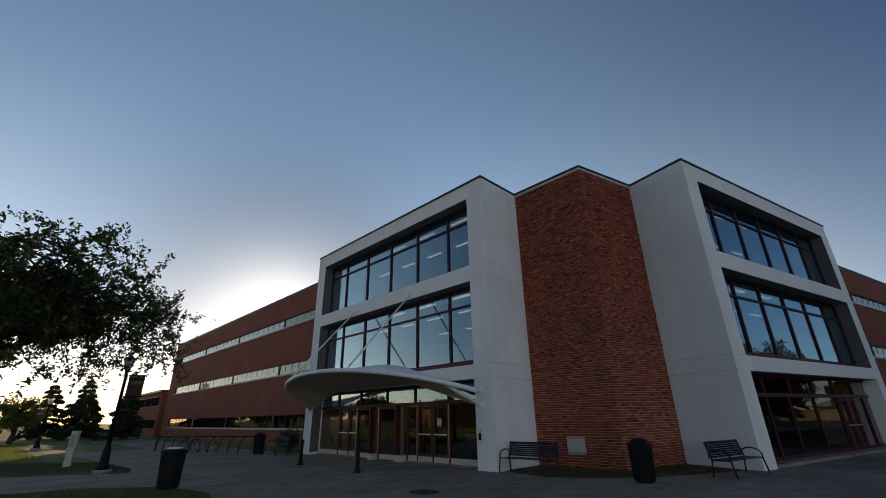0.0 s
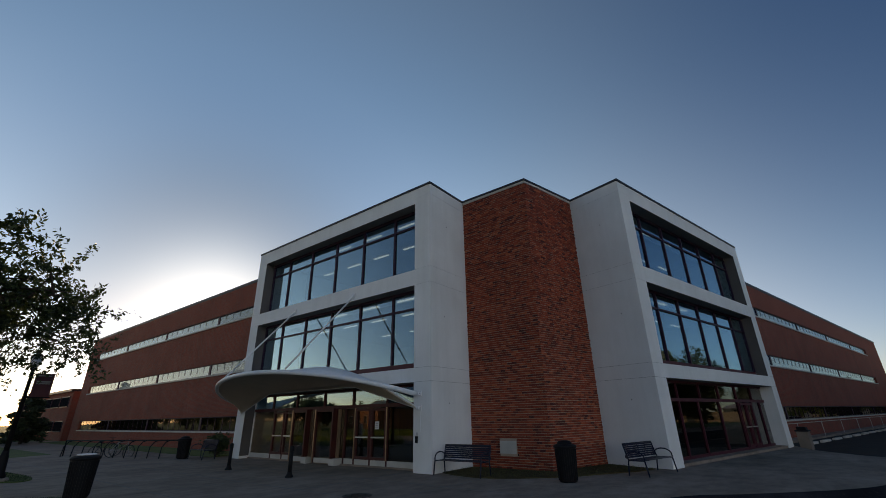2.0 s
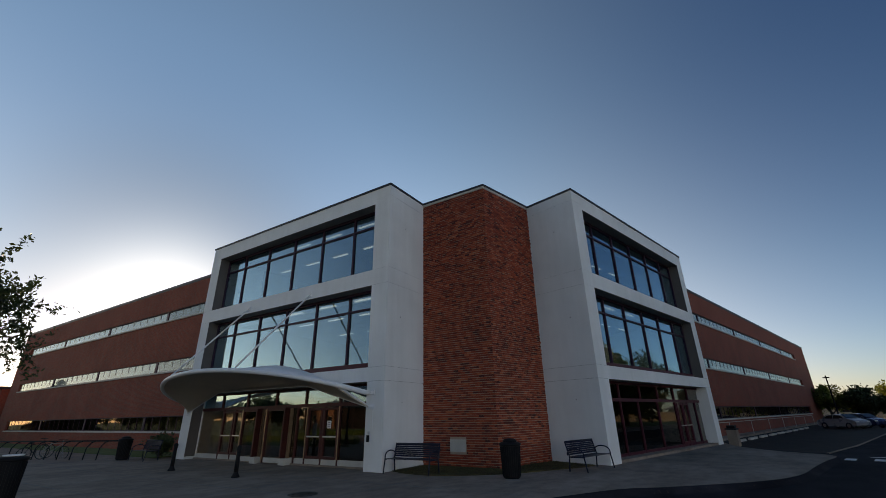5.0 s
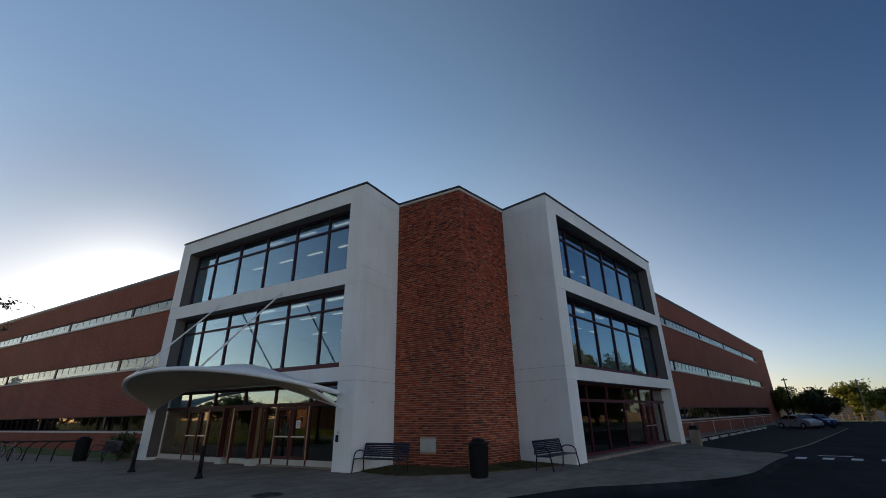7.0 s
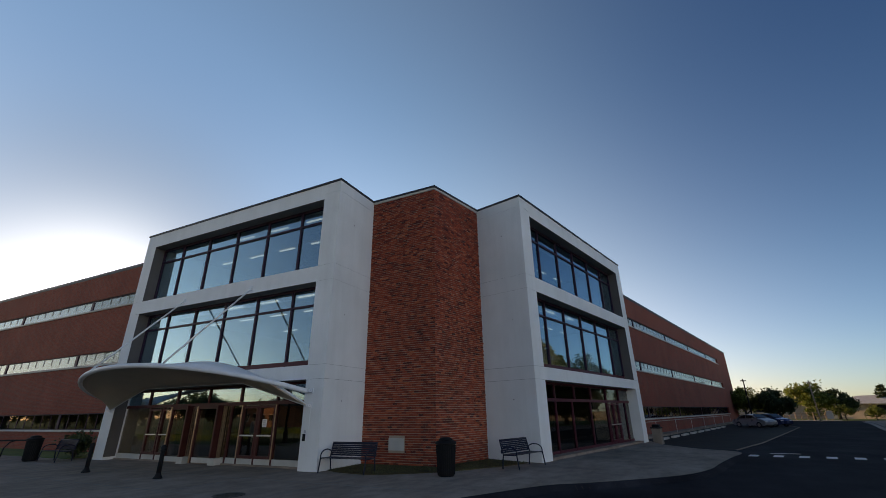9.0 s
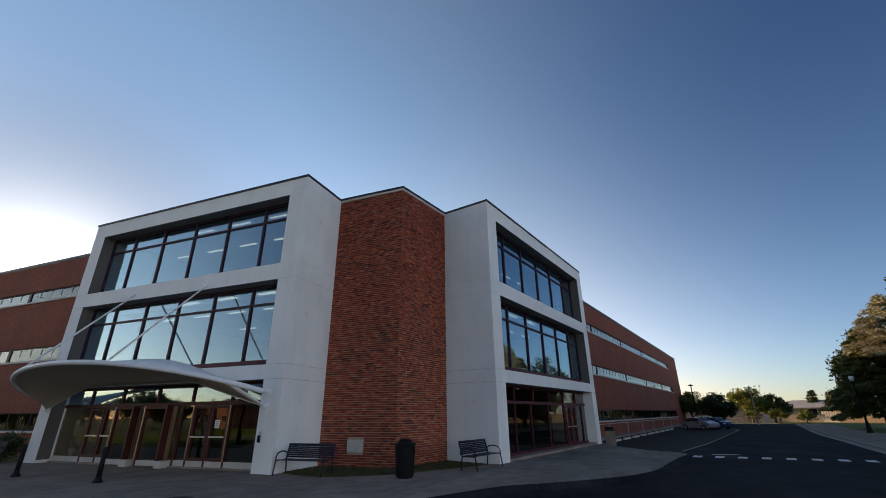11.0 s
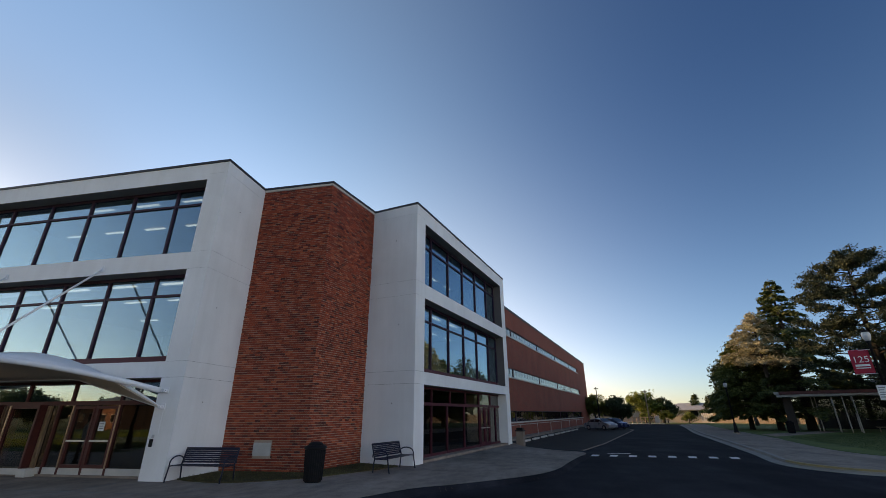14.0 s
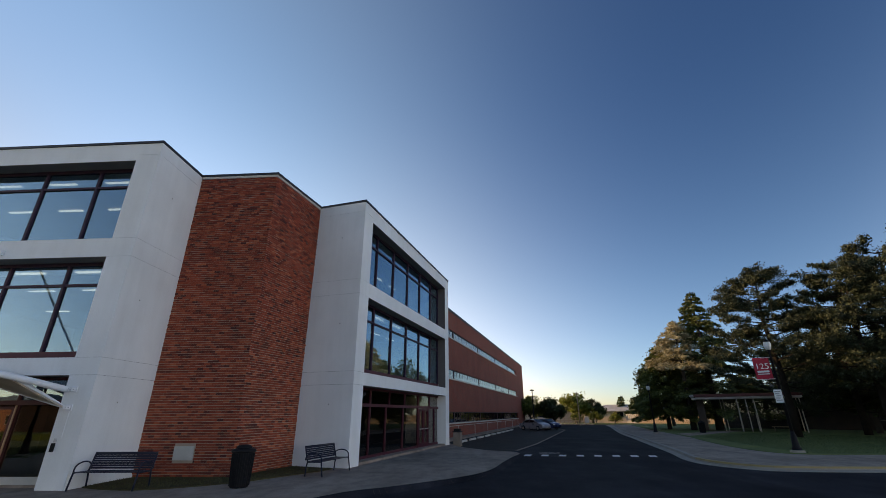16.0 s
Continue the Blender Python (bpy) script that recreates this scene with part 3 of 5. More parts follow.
def beam(side, z0, z1, back):
    bm = bmesh.new()
    box(bm, (O0 + 0.001, back, z0), (O1 - 0.001, OUT - 0.003, z1), side)
    part("beam", bm, CONCRETE, building, "white painted concrete beam")


def window(side, z0, z1, transom, sill):
    """A wide recessed window: maroon frame, five mullions, a transom and panes."""
    bm = bmesh.new()
    box(bm, (O0, PANE - 0.09, z0), (O1, PANE + 0.03, z0 + sill), side)
    w = part("window", bm, SILL, building, "wide recessed window with maroon sill, dark frame and blue-grey glass")
    bm = bmesh.new()
    box(bm, (O0, PANE - 0.09, z1 - 0.12), (O1, PANE + 0.03, z1), side)
    part("window_head", bm, FRAME, w)
    bm = bmesh.new()
    box(bm, (O0, PANE - 0.06, transom - 0.04), (O1, PANE + 0.035, transom + 0.04), side)
    part("transom", bm, FRAME, w)
    edges = [O0 + 0.03] + [MID + 2.06 * k for k in (-2, -1, 0, 1, 2)] + [O1 - 0.03]
    for a in edges:
        bm = bmesh.new()
        box(bm, (a - 0.04, PANE - 0.07, z0 + sill), (a + 0.04, PANE + 0.045, z1 - 0.12), side)
        part("mullion", bm, FRAME, w)
    for a, b in zip(edges, edges[1:]):
        for lo, hi in ((z0 + sill, transom - 0.04), (transom + 0.04, z1 - 0.12)):
            bm = bmesh.new()
            box(bm, (a + 0.04, PANE - 0.03, lo), (b - 0.04, PANE - 0.018, hi), side)
            part("pane", bm, GLASS, w).visible_shadow = False


def block(side):
    pillar(side, A0, O0)
    pillar(side, O1, A1)
    beam(side, 10.24, 10.93, 0.6)
    beam(side, 6.61, 7.25, 0.6)
    beam(side, 2.935, 3.435, 0.6)
    # dark sheet added below each beam, in place of shade on the concrete
    for z in (10.24, 6.61, 2.935):
        bm = bmesh.new()
        box(bm, (O0 + 0.002, PANE + 0.046, z - 0.014), (O1 - 0.002, OUT - 0.008, z - 0.001), side)
        part("soffit", bm, SOFFIT_SHADE, building, "thin taupe sheet for the soffit's shade above the glass")
    # thin sheets added over the pier sides to darken them like shade
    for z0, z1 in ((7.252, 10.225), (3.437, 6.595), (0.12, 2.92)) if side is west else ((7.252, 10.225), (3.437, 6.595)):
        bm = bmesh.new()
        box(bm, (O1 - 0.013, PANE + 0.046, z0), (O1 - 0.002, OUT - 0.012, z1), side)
        part("reveal", bm, REVEAL_SHADE, building, "thin dark taupe sheet for shade on the side of the opening")
    window(side, 7.22, 10.24, 9.48, 0.10)
    window(side, 3.42, 6.61, 5.82, 0.26)
    for a0, a1, d0, d1 in ((A0 - 0.03, A1 + 0.03, OUT - 0.28, OUT + 0.035), (A0 - 0.03, A0 + 0.28, 0.0, OUT - 0.281), (A1 - 0.28, A1 + 0.03, 0.0, OUT - 0.281)):
        bm = bmesh.new()
        box(bm, (a0, d0, 10.932), (a1, d1, H + 0.02), side)
        part("coping", bm, CAP, building, "thin dark metal coping")
    # rooms behind the glass: floors, ceilings, back wall, ceiling lights
    for z in (0.05, 3.40, 7.18):
        bm = bmesh.new()
        box(bm, (O0, -9, z - 0.3), (O1, PANE - 0.1, z), side)
        part("inner_floor", bm, INFLOOR, building)
    # ground-floor ceiling and walls take the darker colour, as dim rooms
    for z, mat in ((2.95, SHADE_BROWN), (6.62, INSIDE), (10.28, INSIDE)):
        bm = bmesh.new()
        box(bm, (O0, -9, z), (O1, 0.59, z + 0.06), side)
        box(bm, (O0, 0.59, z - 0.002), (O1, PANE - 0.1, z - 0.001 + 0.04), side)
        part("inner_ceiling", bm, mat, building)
    for z0, z1, mat in ((0.0, 3.1, SHADE_BROWN), (3.1, 10.5, INSIDE)):
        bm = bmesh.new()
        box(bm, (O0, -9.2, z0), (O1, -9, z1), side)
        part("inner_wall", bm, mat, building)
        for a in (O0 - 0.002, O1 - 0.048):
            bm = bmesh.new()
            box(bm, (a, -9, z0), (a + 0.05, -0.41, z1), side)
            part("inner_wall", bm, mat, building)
    for z in (6.60, 10.26):
        for row, d in enumerate((-1.2, -4.6, 0.95)):
            for k in range(5 - row):
                bm = bmesh.new()
                a = O0 + 1.15 + k * 2.3 + 0.3 * row
                box(bm, (a - 0.55, d - 0.06, z - 0.04), (a + 0.55, d + 0.06, z - 0.012), side)
                part("ceiling_light", bm, TUBELIGHT, building, "long white ceiling light seen through the glass")
    bm = bmesh.new()
    box(bm, (A0 + 0.05, -16, 10.35), (A1 - 0.05, OUT - 0.3, 10.90), side)
    part("roof", bm, CAP, building, "flat dark roof")


block(west)
block(east)
# small cast-in anchor holes on the inner flank of each pier
for side in (west, east):
    for d, z in ((1.3, 9.25), (1.55, 5.35), (1.35, 2.2)):
        bm = bmesh.new()
        tube(bm, [side(A0 - 0.004, d, z), side(A0 + 0.01, d, z)], 0.022, 8)
        part("anchor_hole", bm, JOINT, building, "small dark anchor hole in the concrete")


def brick_wing(side, end, last, piers):
    """The long three-storey wing beyond the white frame, with three strips of windows."""
    start, back = A1 - 0.02, -0.34
    levels = ((-0.4, 1.12), (2.02, 4.78), (5.56, 8.38), (9.1, 10.86))
    bm = bmesh.new()
    for z0, z1 in levels:
        box(bm, (start, back, z0), (end, 0.0, z1), side)
    for z0, z1 in ((1.12, 2.02), (4.78, 5.56), (8.38, 9.1)):
        box(bm, (last, back, z0), (end, 0.0, z1), side)
    box(bm, (end - 0.35, -16, -0.4), (end, back, 10.86), side)
    box(bm, (start, -16.3, -0.4), (end, -16, 10.86), side)
    wall = part("brick_wall", bm, BRICKS, building, "long plain red brick wall")
    bm = bmesh.new()
    box(bm, (start, -16.3, 10.862), (end + 0.04, 0.05, H), side)
    part("roof", bm, CAP, building, "flat roof with dark edge")
    bm = bmesh.new()
    box(bm, (start, -0.36, 10.80), (end + 0.02, 0.025, 10.861), side)
    part("coping", bm, CAP, building, "dark metal band below the roof edge")
    for z0, z1, pane in ((1.12, 2.02, GLASS_DARK), (4.78, 5.56, GLASS_STRIP), (8.38, 9.1, GLASS_STRIP)):
        bm = bmesh.new()
        box(bm, (start, -0.2, z0 - 0.09), (last + 0.15, 0.07, z0 + 0.012), side)
        strip_ob = part("window_strip", bm, STONE, building, "long strip of windows on a pale stone sill")
        bm = bmesh.new()
        box(bm, (start, -0.2, z1 - 0.05), (last, -0.07, z1 + 0.002), side)
        box(bm, (start, -0.2, z0 + 0.012), (last, -0.07, z0 + 0.055), side)
        part("window_frame", bm, FRAME, strip_ob)
        stops = [start + 0.4] + [p for p in piers] + [last]
        for p0, p1 in zip(stops, stops[1:]):
            n = max(1, round((p1 - p0) / 1.08))
            for k in range(n):
                a, b = p0 + (p1 - p0) * k / n, p0 + (p1 - p0) * (k + 1) / n
                half = 0.12 if k == 0 else 0.02
                bm = bmesh.new()
                if k and pane is GLASS_STRIP:
                    box(bm, (a - half, -0.16, z0 + 0.3), (a + half, -0.105, z1 - 0.05), side)
                else:
                    box(bm, (a - half, -0.16, z0 + 0.055), (a + half, -0.105 if k else -0.08, z1 - 0.05), side)
                part("mullion", bm, PALE_SASH if k and pane is GLASS_STRIP else FRAME, strip_ob)
                bm = bmesh.new()
                box(bm, (a + half, -0.13, z0 + 0.055), (b - (0.12 if k == n - 1 else 0.02), -0.122, z1 - 0.05), side)
                part("pane", bm, pane, strip_ob).visible_shadow = False
                if pane is GLASS_STRIP:
                    # nearest west group has no blinds; its grey sheet is a stand-in
                    bm = bmesh.new()
                    box(bm, (a + 0.006, -0.19, z0 + 0.02), (b - 0.006, -0.18, z1), side)
                    part("blind", bm, GREY_BACKING if side is west and p0 < start + 1 else BLIND, strip_ob)
    bm = bmesh.new()
    box(bm, (start, -4.2, -0.2), (end - 0.4, -4.0, 10.7), side)
    part("inner_wall", bm, INFLOOR, building)


brick_wing(west, 57.15, 54.4, (26.0, 35.6, 45.2))
brick_wing(east, 77.5, 67.7, (26.4, 37.0, 47.6, 58.8))


# ---- storefronts ----
def storefront(side, doors, mullions, kick, bays, glass, kick_mat):
    z0 = 0.05
    metal = SILL if side is east else DOORFRAME
    bm = bmesh.new()
    box(bm, (O0, PANE - 0.06, 2.14), (O1, PANE + 0.03, 2.27), side)
    front = part("storefront", bm, metal, building, "tall maroon-framed glass storefront with doors")
    bm = bmesh.new()
    box(bm, (O0, PANE - 0.06, 2.83), (O1, PANE + 0.03, 2.934), side)
    part("window_head", bm, metal, front)
    for a in mullions:
        bm = bmesh.new()
        box(bm, (a - 0.035, PANE - 0.07, z0), (a + 0.035, PANE + 0.04, 2.14), side)
        part("mullion", bm, metal, front)
    for a in bays:
        bm = bmesh.new()
        box(bm, (a - 0.035, PANE - 0.07, 2.27), (a + 0.035, PANE + 0.04, 2.83), side)
        part("mullion", bm, metal, front)
    up = [O0] + list(bays) + [O1]
    for a, b in zip(up, up[1:]):
        bm = bmesh.new()
        box(bm, (a + 0.035, PANE - 0.03, 2.27), (b - 0.035, PANE - 0.018, 2.83), side)
        part("pane", bm, GLASS if side is west else glass, front).visible_shadow = False
    low = [O0] + list(mullions) + [O1]
    for a, b in zip(low, low[1:]):
        bm = bmesh.new()
        box(bm, (a + 0.036, PANE - 0.05, z0), (b - 0.036, PANE + 0.02, z0 + kick), side)
        part("kick_plate", bm, kick_mat, front, "metal kick plate")
        bm = bmesh.new()
        box(bm, (a + 0.035, PANE - 0.03, z0 + kick), (b - 0.035, PANE - 0.018, 2.14), side)
        part("pane", bm, glass, front).visible_shadow = False
    for a0, a1 in doors:
        bm = bmesh.new()
        for a in (a0 + 0.04, a1 - 0.11):
            box(bm, (a, PANE - 0.03, z0 + kick), (a + 0.07, PANE + 0.055, 2.10), side)
        box(bm, (a0 + 0.11, PANE - 0.03, 2.02), (a1 - 0.11, PANE + 0.055, 2.10), side)
        box(bm, (a0 + 0.11, PANE - 0.03, z0 + kick), (a1 - 0.11, PANE + 0.055, z0 + kick + 0.10), side)
        d = part("door_frame", bm, metal, front, "maroon glazed door leaf")
        bm = bmesh.new()
        box(bm, (a0 + 0.10, PANE + 0.065, 1.02), (a1 - 0.10, PANE + 0.095, 1.07), side)
        for a in (a0 + 0.14, a1 - 0.17):
            box(bm, (a, PANE + 0.05, 1.03), (a + 0.03, PANE + 0.07, 1.06), side)
        part("push_bar", bm, ALLOY, d, "pale metal push bar")
    return front


front = storefront(west, ((5.83, 6.74), (6.74, 7.66), (11.9, 12.75), (12.75, 13.68)), (5.83, 6.74, 7.66, 8.3, 9.95, 10.45, 11.66, 12.72, 13.68), 0.2, (5.86, 7.86, 9.8, 11.9, 13.9), GLASS_LOW, STONE)
# two wind lobbies that stand proud of the glass
for a0, a1 in ((8.72, 9.95), (10.6, 11.66)):
    bm = bmesh.new()
    for a in (a0, a1 - 0.08):
        box(bm, (a, PANE + 0.045, 0.05), (a + 0.08, PANE + 0.34, 2.16), west)
    box(bm, (a0 + 0.08, PANE + 0.05, 2.04), (a1 - 0.08, PANE + 0.34, 2.16), west)
    lob = part("lobby_frame", bm, DOORFRAME, front, "maroon door frame standing proud of the glass")
    bm = bmesh.new()
    box(bm, (a1 - 0.06, PANE + 0.342, 0.05), (a1 - 0.01, PANE + 0.37, 2.14), west)
    part("edge_strip", bm, BRONZE, lob, "bright bronze edge strip")
    for a in (a0 - 0.08, a0 - 0.2):
        bm = bmesh.new()
        box(bm, (a, PANE + 0.05, 0.22), (a + 0.045, PANE + 0.11, 2.13), west)
        part("edge_strip", bm, BRONZE, lob, "bright bronze edge strip")
    bm = bmesh.new()
    box(bm, (a0 - 0.34, PANE + 0.045, 0.0), (a0 - 0.002, PANE + 0.42, 0.24), west, 0.012)
    part("plinth", bm, STONE, lob, "pale stone plinth block")
    bm = bmesh.new()
    box(bm, (a0 + 0.085, PANE + 0.26, 0.06), (a1 - 0.085, PANE + 0.30, 0.24), west)
    part("kick_plate", bm, STONE, lob)
    bm = bmesh.new()
    box(bm, (a0 + 0.085, PANE + 0.27, 0.24), (a1 - 0.085, PANE + 0.285, 2.04), west)
    part("pane", bm, GLASS_LOW, lob).visible_shadow = False
for a in (5.83, 7.66):
    bm = bmesh.new()
    box(bm, (a - 0.02, PANE + 0.042, 0.25), (a + 0.02, PANE + 0.07, 2.13), west)
    part("edge_strip", bm, BRONZE, front, "bright bronze edge strip")
storefront(east, ((11.95, 12.8), (12.8, 13.6)), (5.8, 7.5, 9.65, 11.9, 12.8, 13.65, 14.8), 0.16, (5.8, 7.86, 9.85, 11.9, 13.9), GLASS_DARK, SILL)
for side, zt in ((west, 0.055), (east, 0.10)):
    bm = bmesh.new()
    box(bm, (O0 + 0.002, -0.5, -0.3), (O1 - 0.002, PANE + 0.1 if side is west else OUT - 0.05, zt), side)
    part("threshold", bm, PAVING, building, "low concrete threshold slab")

notice = thing("door_notice", "small white paper notice taped inside the door glass", "notice")
bm = bmesh.new()
box(bm, (6.3, PANE - 0.012, 1.34), (6.53, PANE - 0.008, 1.62), west)
part("sheet", bm, WHITE, notice)
for k in range(3):
    bm = bmesh.new()
    box(bm, (6.34, PANE - 0.0075, 1.40 + k * 0.07), (6.49, PANE - 0.005, 1.43 + k * 0.07), west)
    part("lettering_bar", bm, GREY_INK, notice)
plate = thing("call_plate", "small dark call plate on the side of the far white pier", "call plate")
bm = bmesh.new()
box(bm, (A1 + 0.001, 2.12, 0.80), (A1 + 0.035, 2.24, 1.02), east, 0.01)
part("cover", bm, BLACK, plate)

# small things fixed to the entrance pier
panel = thing("door_opener_panel", "small dark door-opener panel on the white pier", "door opener")
bm = bmesh.new()
box(bm, (3.78, OUT + 0.001, 0.92), (3.88, OUT + 0.05, 1.14), west, 0.012)
part("plate", bm, BLACK, panel)
bm = bmesh.new()
box(bm, (3.77, OUT + 0.001, 1.16), (3.85, OUT + 0.03, 1.26), west, 0.01)
part("push_plate", bm, ALLOY, panel, "pale metal push plate")
bm = bmesh.new()
tube(bm, [west(3.66, OUT + 0.012, 1.28), west(3.66, OUT + 0.012, 2.0)], 0.008, 6)
tagged(part("conduit", bm, STEEL), "thin conduit on the white pier", "conduit")

# ---- brick corner ----
corner = thing("brick_corner", "projecting corner of rough red brick courses with pale mortar", "brick wall", "", "structure")
bm = bmesh.new()
prism(bm, [(-0.007, 0.009), (-3.2, 0.009), (-3.2, 0.6), (-0.4, 0.6), tuple((U * 3.2 - N * 0.6).xy), tuple((U * 3.2 - N * 0.009).xy)][::-1], -0.3, 10.83)
part("mortar", bm, MORTAR, corner, "grey-brown mortar behind the bricks")
for side in (west, east):
    bm = bmesh.new()
    box(bm, (-0.03, -0.5, 10.83), (A0 - 0.001, 0.035, 10.93), side)
    part("stone_band", bm, STONE, corner, "pale stone band below the coping")
    bm = bmesh.new()
    box(bm, (-0.06, -0.5, 10.931), (A0 - 0.031, 0.06, H + 0.02), side)
    part("coping", bm, CAP, corner, "thin dark metal coping")
bm = bmesh.new()
prism(bm, [(0.0, 0.4), (-3.2, 0.4), (-3.2, 14), tuple((U * 14 - N * 2).xy), tuple((U * 3.2 - N * 0.4).xy)][::-1], 10.4, 10.9)
part("roof", bm, CAP, corner, "flat dark roof")

plaque = thing("wall_plaque", "pale stone dedication plaque set on the brick wall", "plaque")
bm = bmesh.new()
box(bm, (1.28, 0.016, 0.5), (1.94, 0.04, 0.91), west, 0.006)
part("slab", bm, STONE, plaque)

# ---- entrance canopy ----
canopy = thing("entrance_canopy", "white leaf-shaped entrance canopy hung on two steel rods", "canopy")


def rim_point(f):
    s = math.sin(f)
    return Vector(west(MID + 5.95 * math.cos(f), OUT + 0.08 + 3.2 * s, 2.53 + 0.90 * s ** 1.3))


def back_point(f):
    """Straight along the foot of the beam, then straight down to the lower bracket at either end."""
    s, c = math.sin(f), math.cos(f)
    return Vector(west(MID + 6.02 * c, OUT + 0.08 + 0.42 * s * s, 2.05 + 0.86 * min(1.0, (1 - abs(c)) / 0.5)))


LEAVE = 0.9


def front_point(f):
    """The fabric follows the rim, and near the bracket runs free to its lower corner."""
    c = math.cos(f)
    if c > -LEAVE:
        return rim_point(f)
    return rim_point(math.acos(-LEAVE)).lerp(back_point(math.pi), (-c - LEAVE) / (1 - LEAVE))


STEPS = 64
angles = [math.pi * k / STEPS for k in range(STEPS + 1)]
bm = bmesh.new()
tube(bm, [rim_point(f) for f in angles], 0.085, 12)
part("rim", bm, STEEL, canopy, "white steel tube rim", smooth=True)
bm = bmesh.new()
tube(bm, [back_point(f) for f in angles], 0.03, 8)
part("back_edge", bm, STEEL, canopy, "thin white edge cable", smooth=True)


def skin(name, first, second, sag, mat, label, drop):
    bm = bmesh.new()
    rows = 8
    grid = []
    for f in angles:
        p, q = first(f), second(f)
        grid.append([bm.verts.new(p.lerp(q, r / rows) + Vector((0, 0, sag * (0.12 + 0.88 * math.exp(-((math.cos(f) + 0.64) / 0.33) ** 2)) * 4 * (r / rows) * (1 - r / rows) * math.sin(f) - drop))) for r in range(rows + 1)])
    for g, h in zip(grid, grid[1:]):
        for r in range(rows):
            bm.faces.new((g[r], g[r + 1], h[r + 1], h[r]))
    ob = part(name, bm, mat, canopy, label, smooth=True)
    solid = ob.modifiers.new("thickness", "SOLIDIFY")
    solid.thickness = 0.01


# one sheet as two skins, the lower coloured darker as if shaded
skin("membrane", front_point, back_point, 0.56, MEMBRANE, "underside of the white fabric sheet, coloured beige for its shade", 0.022)
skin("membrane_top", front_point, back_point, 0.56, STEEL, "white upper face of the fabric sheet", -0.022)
for s in (-1, 1):
    bm = bmesh.new()
    tube(bm, [west(MID + 2.22 * s, OUT + 0.02, 6.82), west(MID + 2.22 * s, OUT + 3.0, 3.46)], 0.036, 10)
    rod = part("rod", bm, STEEL, canopy, "slanting white steel rod", smooth=True)
    bm = bmesh.new()
    box(bm, (MID + 2.22 * s - 0.05, OUT + 0.001, 6.72), (MID + 2.22 * s + 0.05, OUT + 0.07, 6.92), west, 0.01)
    part("rod_bracket", bm, STEEL, rod)
    for z in (2.53, 2.05):
        a = MID + 6.1 * s
        bm = bmesh.new()
        box(bm, (a - 0.09, OUT + 0.001, z - 0.09), (a + 0.09, OUT + 0.03, z + 0.09), west, 0.006)
        box(bm, (a - 0.05, OUT + 0.03, z - 0.05), (a - 0.03, OUT + 0.17, z + 0.05), west)
        box(bm, (a + 0.03, OUT + 0.03, z - 0.05), (a + 0.05, OUT + 0.17, z + 0.05), west)
        tube(bm, [west(a - 0.09, OUT + 0.1, z), west(a + 0.09, OUT + 0.1, z)], 0.02, 8)
        part("bracket", bm, STEEL, canopy, "white steel fork bracket")


# ---- benches, bins, bollards ----
def bench(at, label, width=1.75):
    b = thing("bench", label, "bench", "metal benches by the entrance", at=at)
    w = width / 2
    for x in (-w, w):
        bm = bmesh.new()
        tube(bm, [(x, 0.29, 0.0), (x, 0.27, 0.25), (x, 0.24, 0.42), (x, 0.30, 0.62), (x, 0.36, 0.84)], 0.022, 8)
        part("back_leg", bm, NAVY, b, smooth=True)
        bm = bmesh.new()
        tube(bm, [(x, -0.34, 0.0), (x, -0.30, 0.22), (x, -0.26, 0.43)], 0.022, 8)
        part("front_leg", bm, NAVY, b, smooth=True)
        bm = bmesh.new()
        arc = [(x, -0.26, 0.43)] + [(x, 0.03 - 0.29 * math.cos(f), 0.50 + 0.17 * math.sin(f)) for f in [math.pi * k / 10 for k in range(11)]] + [(x, 0.30, 0.46)]
        tube(bm, arc, 0.02, 8)
        part("armrest", bm, NAVY, b, "looped tube armrest", smooth=True)
        bm = bmesh.new()
        tube(bm, [(x, -0.27, 0.42), (x, 0.25, 0.41)], 0.018, 8)
        part("side_rail", bm, NAVY, b, smooth=True)
    for k in range(7):
        y = -0.27 + k * 0.08
        bm = bmesh.new()
        box(bm, (-w, y - 0.027, 0.425 - 0.012 * math.sin(k / 6 * math.pi)), (w, y + 0.027, 0.437 - 0.012 * math.sin(k / 6 * math.pi)))
        part("seat_slat", bm, NAVY, b)
    for k in range(7):
        z = 0.49 + k * 0.056
        y = 0.255 + (z - 0.42) * 0.26
        bm = bmesh.new()
        box(bm, (-w, y - 0.006, z - 0.0245), (w, y + 0.006, z + 0.0245))
        part("back_slat", bm, NAVY, b)
    bm = bmesh.new()
    tube(bm, [(-w - 0.01, 0.365, 0.86), (w + 0.01, 0.365, 0.86)], 0.022, 8)
    part("top_rail", bm, NAVY, b, smooth=True)
    return b


bench(pose(-2.13, -2.13, 0.0, 0, 0, 2), "dark blue metal slat bench beside the entrance pier")
bench(pose(2.75, 1.18, 0.0, 0, 0, 76.2), "dark blue metal slat bench beside the white pier")
bench(pose(-17.2, -3.4, 0.0, 0, 0, 0), "dark blue metal bench by the shrub", 1.5)


